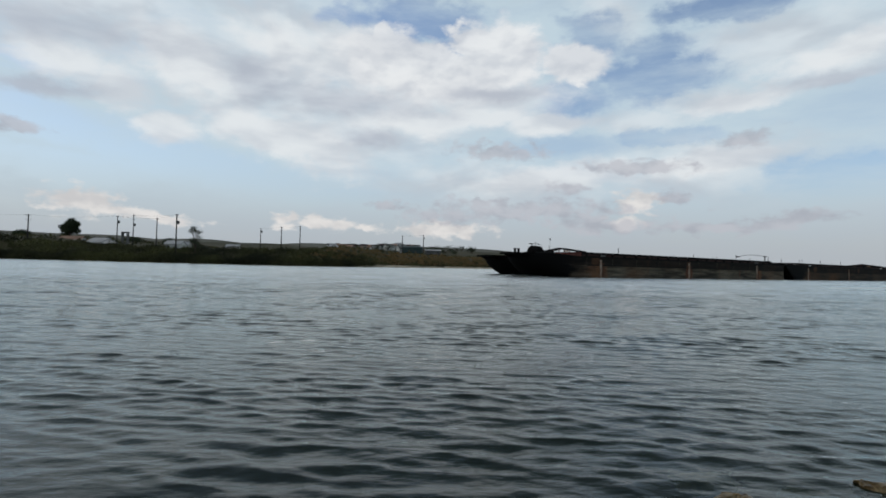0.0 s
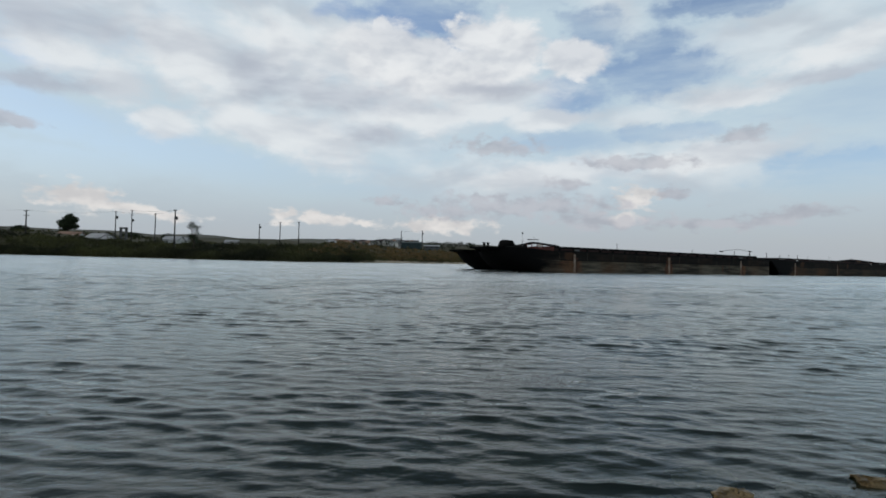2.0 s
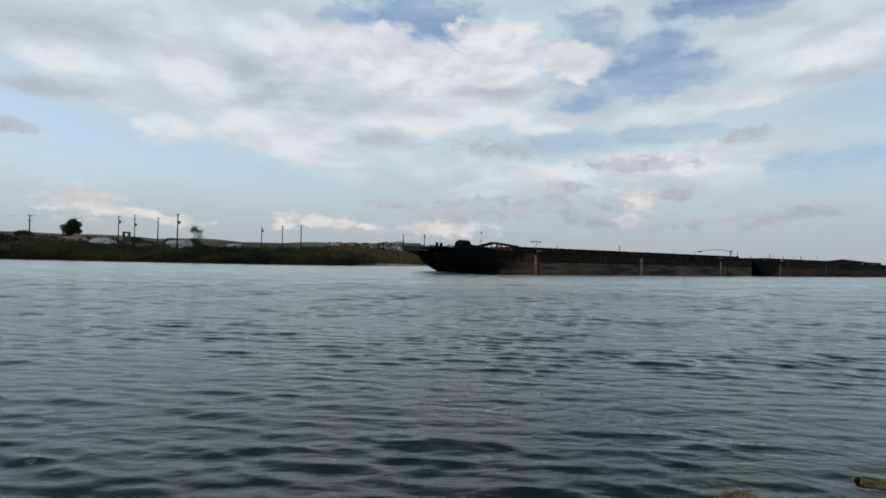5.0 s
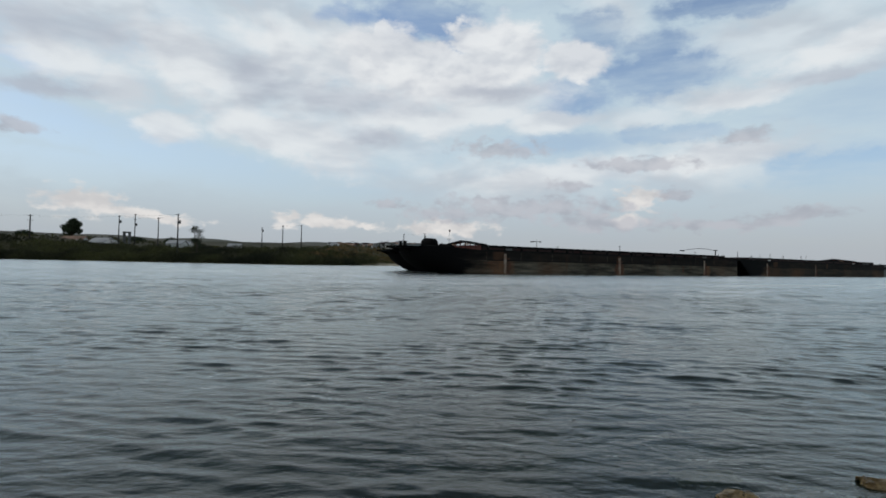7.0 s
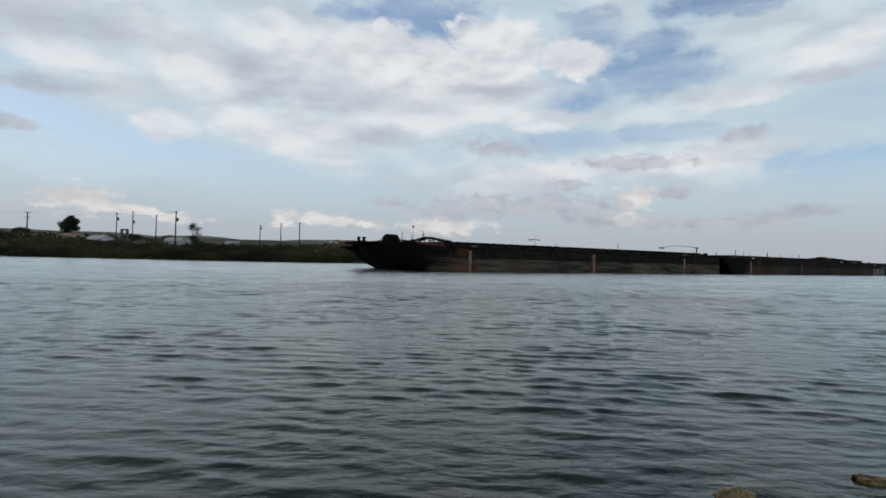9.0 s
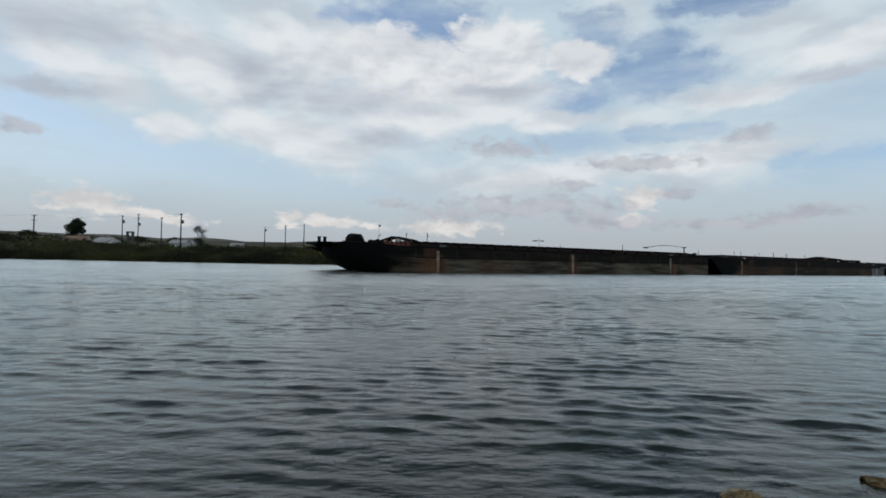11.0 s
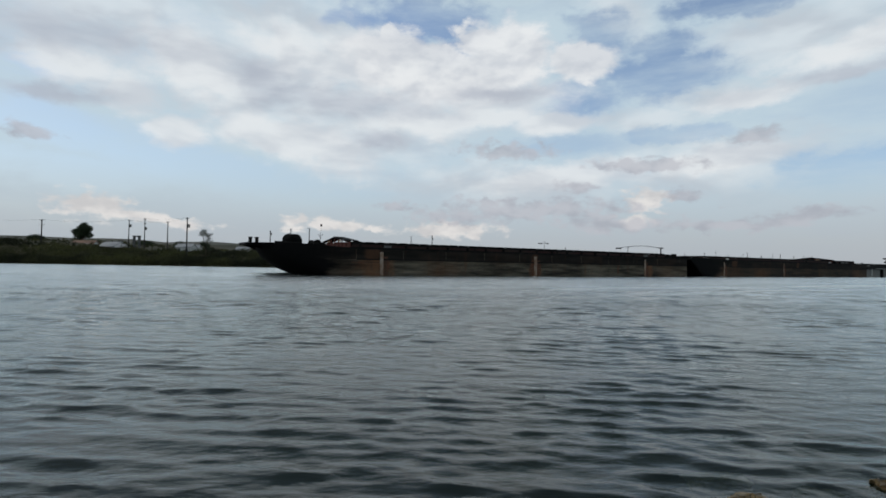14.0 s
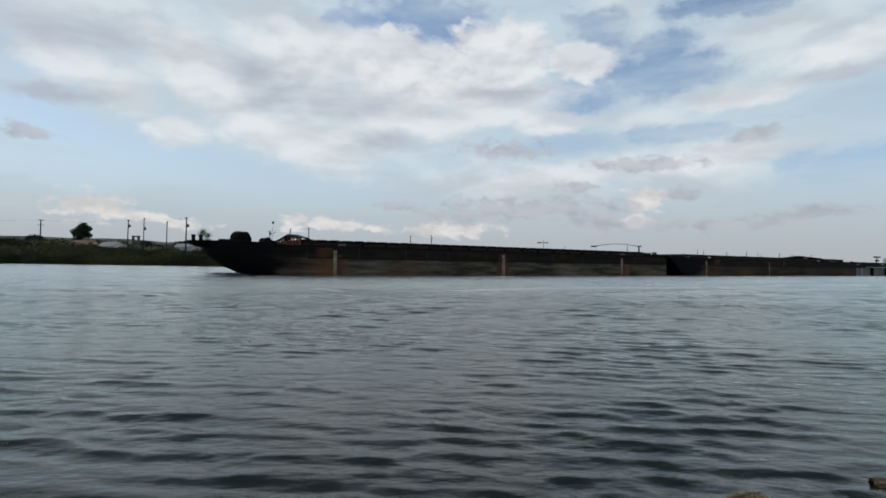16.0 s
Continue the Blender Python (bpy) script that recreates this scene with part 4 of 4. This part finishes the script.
# ---- houses ----
def house(name, x, y, w, d, eave, ridge, wall_mat, roof_mat, label, turn=0.0, wins=2):
    z = float(land(x, y)) - 0.3
    thing = empty(name, pose(x, y, z, 0, 0, turn), label, "house", "houses of the far bank")
    e, r = eave - z, ridge - z
    bm = bmesh.new()
    box(bm, -w / 2, w / 2, -d / 2, d / 2, 0, e)
    vs = [bm.verts.new(v) for v in ((-w / 2, -d / 2, e), (-w / 2, d / 2, e), (-w / 2, 0, r - 0.05), (w / 2, -d / 2, e), (w / 2, d / 2, e), (w / 2, 0, r - 0.05))]
    bm.faces.new(vs[:3])
    bm.faces.new(vs[3:])
    part("wall", bm, wall_mat, thing)
    bm = bmesh.new()
    o = 0.35
    prism(bm, [(-d / 2 - o, e - 0.18), (0, r), (d / 2 + o, e - 0.18), (d / 2 + o, e - 0.02), (0, r + 0.18), (-d / 2 - o, e - 0.02)], -w / 2 - o, w / 2 + o)
    bmesh.ops.transform(bm, matrix=Matrix.Rotation(radians(90), 4, "Z"), verts=bm.verts)
    part("roof", bm, roof_mat, thing)
    for i in range(wins):
        xx = -w / 2 + (i + 0.5) * w / wins
        bm = bmesh.new()
        box(bm, xx - 0.45, xx + 0.45, -d / 2 - 0.04, -d / 2 + 0.03, e - 1.6, e - 0.5)
        part("window", bm, M_GLASS, thing)
    return thing


house("house", -149.5, 216, 8.0, 6.0, 7.6, 9.2, M_WHITE, M_ROOF, "small house with faded orange tiled roof in scrub", 6)
house("house", -135.0, 211, 8.0, 6.0, 6.9, 8.6, M_WHITE, M_GREYROOF, "white house with pale sheet roof in scrub", -18)
house("house", -108.5, 222, 6.0, 5, 6.9, 8.3, M_WHITE, M_GREYROOF, "low pale house behind the scrub", 8)
house("house", -100.6, 201, 5.6, 5, 6.7, 7.9, M_WHITE, M_GREYROOF, "white shed with pale roof behind scrub", 0)
house("house", -84, 214, 4.5, 5, 6.4, 7.4, M_WHITE, M_GREYROOF, "small white outbuilding behind scrub", 10, 1)
house("house", -129.5, 208, 3.5, 4, 6.4, 7.5, M_WHITE, M_GREYROOF, "small white outbuilding behind scrub", -10, 1)
house("warehouse", -24.2, 420, 15.0, 14, 14.6, 15.4, M_TEAL, M_TEAL, "long teal-green warehouse in the village", 0, 4)
house("warehouse", -8.5, 425, 12.0, 12, 12.6, 13.4, M_CONCRETE, M_GREYROOF, "grey warehouse in the village", 0, 3)
hr = random.Random(5)
for i in range(58):
    x = -95 + i * 1.25 + hr.uniform(-1, 1)
    y = hr.uniform(400, 620)
    x = x * y / 450
    zb = float(land(x, y))
    e = zb + hr.uniform(2.4, 3.6)
    house("house", x, y, hr.uniform(5, 8.5), hr.uniform(5, 7), e, e + hr.uniform(1.2, 2.2), hr.choice((M_WHITE, M_CONCRETE, M_WHITE)), hr.choice((M_ROOF, M_GREYROOF, M_COVER, M_CONCRETE, M_COVER)), "small village house with pitched roof", hr.uniform(-40, 40))


def water_tower(x, y, top):
    z = float(land(x, y)) - 0.2
    thing = empty("loading_frame", pose(x, y, z), "open grey concrete frame standing in scrub", "frame")
    h = top - z
    for sx in (-1.0, 1.0):
        for sy in (-1.0, 1.0):
            bm = bmesh.new()
            box(bm, sx - 0.25, sx + 0.25, sy * 0.3 - 0.22, sy * 0.3 + 0.22, 0, h - 0.5)
            part("leg", bm, M_CONCRETE, thing)
    for zz in (h - 0.5, h - 4.4):
        bm = bmesh.new()
        box(bm, -1.3, 1.3, -0.6, 0.6, zz, zz + 0.5, 0.04)
        part("beam", bm, M_CONCRETE, thing)


water_tower(-119.0, 200, 10.8)


# ---- trees ----
def leaf_cloud(name, centres, radius, count, size, mat, parent, seed, flat=0.8):
    r = np.random.default_rng(seed)
    c = np.array(centres)[r.integers(0, len(centres), count)]
    d = r.normal(size=(count, 3))
    d /= np.linalg.norm(d, axis=1)[:, None]
    p = c + d * (radius * r.uniform(0.35, 1.0, count) ** 0.6)[:, None] * np.array([1, 1, flat])
    a = r.normal(size=(count, 3))
    a /= np.linalg.norm(a, axis=1)[:, None]
    b = np.cross(a, r.normal(size=(count, 3)))
    b /= np.linalg.norm(b, axis=1)[:, None]
    s = size * r.uniform(0.5, 1.2, count)[:, None]
    v = np.stack([p - a * s, p + b * s * 0.5, p + a * s, p - b * s * 0.5], 1).reshape(-1, 3)
    me = bpy.data.meshes.new(name)
    me.from_pydata(v.tolist(), [], np.arange(4 * count).reshape(-1, 4).tolist())
    me.materials.append(mat)
    ob = new(name, me)
    ob.parent = parent
    return ob


def tree(x, y, top, width, leaves, label, seed, sparse=False):
    z = float(land(x, y)) - 0.2
    thing = empty("tree", pose(x, y, z), label, "tree")
    h = top - z
    r = random.Random(seed)
    bm = bmesh.new()
    tube(bm, (0, 0, 0), (0.1, 0, h * 0.45), 0.15 if sparse else 0.32, 0.1 if sparse else 0.2, 8)
    tips = []
    for i in range(12 if sparse else 16):
        a = r.uniform(0, 6.28)
        zz = h * r.uniform(0.2, 0.45)
        e = Vector((math.cos(a) * width * r.uniform(0.15, 0.42), math.sin(a) * width * r.uniform(0.15, 0.42), h * r.uniform(0.16 if not sparse else 0.28, 0.90)))
        tube(bm, (0.08, 0, zz), e, 0.1, 0.04, 5)
        tips.append(e)
        for j in range(3):
            e2 = e + Vector((r.uniform(-1, 1), r.uniform(-1, 1), r.uniform(-0.3, 0.9))) * width * 0.13
            tube(bm, e, e2, 0.045, 0.02, 4)
            tips.append(e2)
    part("trunk", bm, M_BARK, thing)
    leaf_cloud("crown", tips, width * (0.20 if sparse else 0.22), leaves, 0.13 if sparse else 0.30, M_LEAF, thing, seed)
    return thing


tree(-160.6, 230, 16.9, 7.6, 8000, "round dark-leaved tree behind the houses", 3)
tree(-79.3, 171, 11.9, 4.6, 3600, "thin straggly tree with open crown in scrub", 4, True)
tree(-189, 240, 11.2, 7, 3000, "low dark tree behind the scrub", 9)
tree(-142, 245, 9.4, 7, 2000, "low dark tree behind the houses", 10)
tree(-122, 240, 9.2, 7, 2000, "low dark tree behind the houses", 11)
for i in range(34):
    x = -92 + i * 3.6 + hr.uniform(-2, 2)
    y = hr.uniform(435, 600)
    x *= y / 450
    tree(x, y, float(land(x, y)) + hr.uniform(3.5, 6.0), hr.uniform(6, 10), 520, "dark village tree among houses", 30 + i)


# ---- scrub and reeds of the far bank ----
def scrub(name, count, x0, x1, d0, d1, h0, h1, size, mat, label, seed, per=26):
    r = np.random.default_rng(seed)
    x = r.uniform(x0, x1, count)
    d = d0 + (d1 - d0) * r.uniform(0, 1, count) ** 1.3
    y = bank(x) + d
    z = land(x, y)
    hh = r.uniform(h0, h1, count) * (0.7 + 0.5 * np.sin(x * 0.35 + 2) * np.sin(x * 0.11 + d * 0.3))
    hh = np.maximum(hh, 0.4)
    P = np.repeat(np.stack([x, y, z], 1), per, 0)
    H = np.repeat(hh, per)
    n = len(P)
    t = r.uniform(0, 1, n)
    off = r.normal(size=(n, 3)) * np.stack([0.5 * H * (1.1 - 0.6 * t)] * 2 + [0.08 * H], 1)
    C = P + off + np.stack([0 * t, 0 * t, t * H], 1)
    lean = r.normal(size=(n, 3)) * np.array([0.5, 0.5, 0.35]) + np.array([0, 0, 0.8])
    lean /= np.linalg.norm(lean, axis=1)[:, None]
    side = np.cross(lean, r.normal(size=(n, 3)))
    side /= np.linalg.norm(side, axis=1)[:, None]
    s = (size * r.uniform(0.5, 1.3, n))[:, None]
    v = np.stack([C - lean * s - side * s * 0.25, C - lean * s + side * s * 0.25, C + lean * s], 1).reshape(-1, 3)
    me = bpy.data.meshes.new(name)
    me.from_pydata(v.tolist(), [], np.arange(3 * n).reshape(-1, 3).tolist())
    me.materials.append(mat)
    ob = new(name, me)
    tagged(ob, label, "vegetation", kind="stuff")


scrub("reeds", 2600, -230, -25, 0.0, 7, 1.5, 2.9, 0.30, M_REED, "dense dark green reeds along the far water edge", 21, 46)
scrub("scrub", 3600, -240, -30, 5, 36, 1.1, 2.3, 0.34, M_REED, "dull green scrub covering the far bank", 22, 36)
scrub("dry_grass", 3600, -45, 110, 6, 75, 0.8, 2.0, 0.32, M_DRY, "ochre dry scrub above the sandy beach", 23, 26)
scrub("shore_bushes", 420, -30, 60, 2, 22, 0.6, 1.8, 0.30, M_REED, "low green bushes on the sandy beach", 24, 40)
scrub("hinterland_scrub", 1800, -300, 250, 32, 110, 0.5, 1.2, 0.5, M_REED, "dull green scrub on the plain", 25, 20)


# ---- stones of the near shore ----
def stone(x, y, z, sx, sy, sz, seed, label, turn=0, mat=None):
    bm = bmesh.new()
    bmesh.ops.create_icosphere(bm, subdivisions=4, radius=1.0)
    o = Vector((seed * 7.3, seed * 3.1, 0))
    for v in bm.verts:
        c = v.co.copy()
        c.x = max(min(c.x, 0.78), -0.8)
        c.z = max(min(c.z, 0.62), -0.7)
        c += 0.30 * noise.noise_vector(v.co * 1.3 + o) + 0.20 * noise.noise_vector(v.co * 3.4 + o) + 0.07 * noise.noise_vector(v.co * 12 + o)
        v.co = Vector((c.x * sx, c.y * sy, c.z * sz))
    ob = obj("shore_stone", bm, mat or M_STONE, None, True)
    ob.matrix_world = pose(x, y, z, 0, 0, turn)
    return tagged(ob, label, "stone", "stones of the near shore")


stone(1.66, 3.03, -0.028, 0.14, 0.09, 0.075, 1, "wet ochre stone breaking the water surface", 10)
stone(2.70, 3.27, -0.03, 0.19, 0.10, 0.08, 2, "wet ochre stone breaking the water surface", -12)
stone(1.30, 3.02, -0.075, 0.13, 0.09, 0.06, 3, "pale stone just under the water", 20, M_SUNK)
stone(1.72, 3.50, -0.075, 0.22, 0.12, 0.06, 4, "pale yellow-green stone just under the water", 0, M_SUNK)
stone(2.02, 3.02, -0.075, 0.16, 0.10, 0.06, 5, "brown stone just under the water", 40, M_SUNK)
stone(3.25, 3.2, -0.06, 0.18, 0.14, 0.10, 6, "brown stone awash at the shore", 70)
stone(2.42, 3.10, -0.055, 0.10, 0.07, 0.06, 8, "small brown stone awash at the shore", 25)
stone(2.25, 3.32, -0.085, 0.16, 0.09, 0.06, 9, "pale stone just under the water", -20, M_SUNK)
stone(0.75, 2.75, -0.12, 0.15, 0.12, 0.07, 7, "greenish stone under the water", 15, M_SUNK)


# ---- water thrown up by the leading bow ----
def wave_sheet(name, xs, ys, height, label):
    X, Y = np.meshgrid(xs, ys, indexing="ij")
    ob = grid_mesh(name, X, Y, height(X, Y), [M_SLICK])
    # keep only the swells that rise to the surface
    bm = bmesh.new()
    bm.from_mesh(ob.data)
    bmesh.ops.delete(bm, geom=[f for f in bm.faces if max(v.co.z for v in f.verts) < -0.05], context="FACES")
    for f in bm.faces:
        if f.normal.z < 0:
            f.normal_flip()
    bm.to_mesh(ob.data)
    bm.free()
    return tagged(ob, label, "wave")


def bow_height(X, Y):
    r = np.sqrt(((X - 5.2) / 3.0) ** 2 + (np.maximum(np.abs(Y - 5.5) - 2.0, 0) / 2.4) ** 2)
    h = 0.15 * np.exp(-((r - 0.5) / 0.45) ** 2) - 0.09 * r
    h += 0.05 * np.sin(3.1 * X + 1.2 * Y) * np.exp(-r)
    return h - 0.05 + 0.03 * np.sin(5 * Y + 2 * X) * np.exp(-r)


def wake_height(X, Y):
    h = 0.0
    for off, a, w in ((0.0, 0.13, 1.2), (29.0, 0.20, 2.2), (33.5, 0.13, 1.3)):
        centre = -6.0 - off - 0.02 * X - 0.35 * np.sin(X * 0.11 + off)
        h = h + a * (0.75 + 0.25 * np.sin(X * 0.23 + off)) * np.exp(-((Y - centre) / w) ** 2)
    return h * smooth01((X + 14) / 22) * smooth01((170 - X) / 30) - 0.12


bow_wave = wave_sheet("bow_wave", np.arange(-5, 10, 0.15), np.arange(-4, 15, 0.2), bow_height, "dark swell of water pushed up before the bow")
wake_wave = wave_sheet("wake_wave", np.arange(-14, 172, 0.6), np.arange(-48, -3, 0.3), wake_height, "long smooth wake swells beside the convoy")


def motions():
    """All that moves: the convoy along the fairway, the water towards the shore."""
    walk(lead, convoy_rows(0.0))
    walk(beside, convoy_rows(4.2, 11.4))
    walk(second, convoy_rows(76.7))
    walk(pusher, convoy_rows(153.6))
    walk(bow_wave, convoy_rows(0.0))
    walk(wake_wave, convoy_rows(0.0))
    walk(water, [(0.0, pose(0, 0, 0)), (8.0, pose(0.05 * 8, -DRIFT * 8, 0)), (16.0, pose(0.05 * 16, -DRIFT * 16, 0))])


motions()
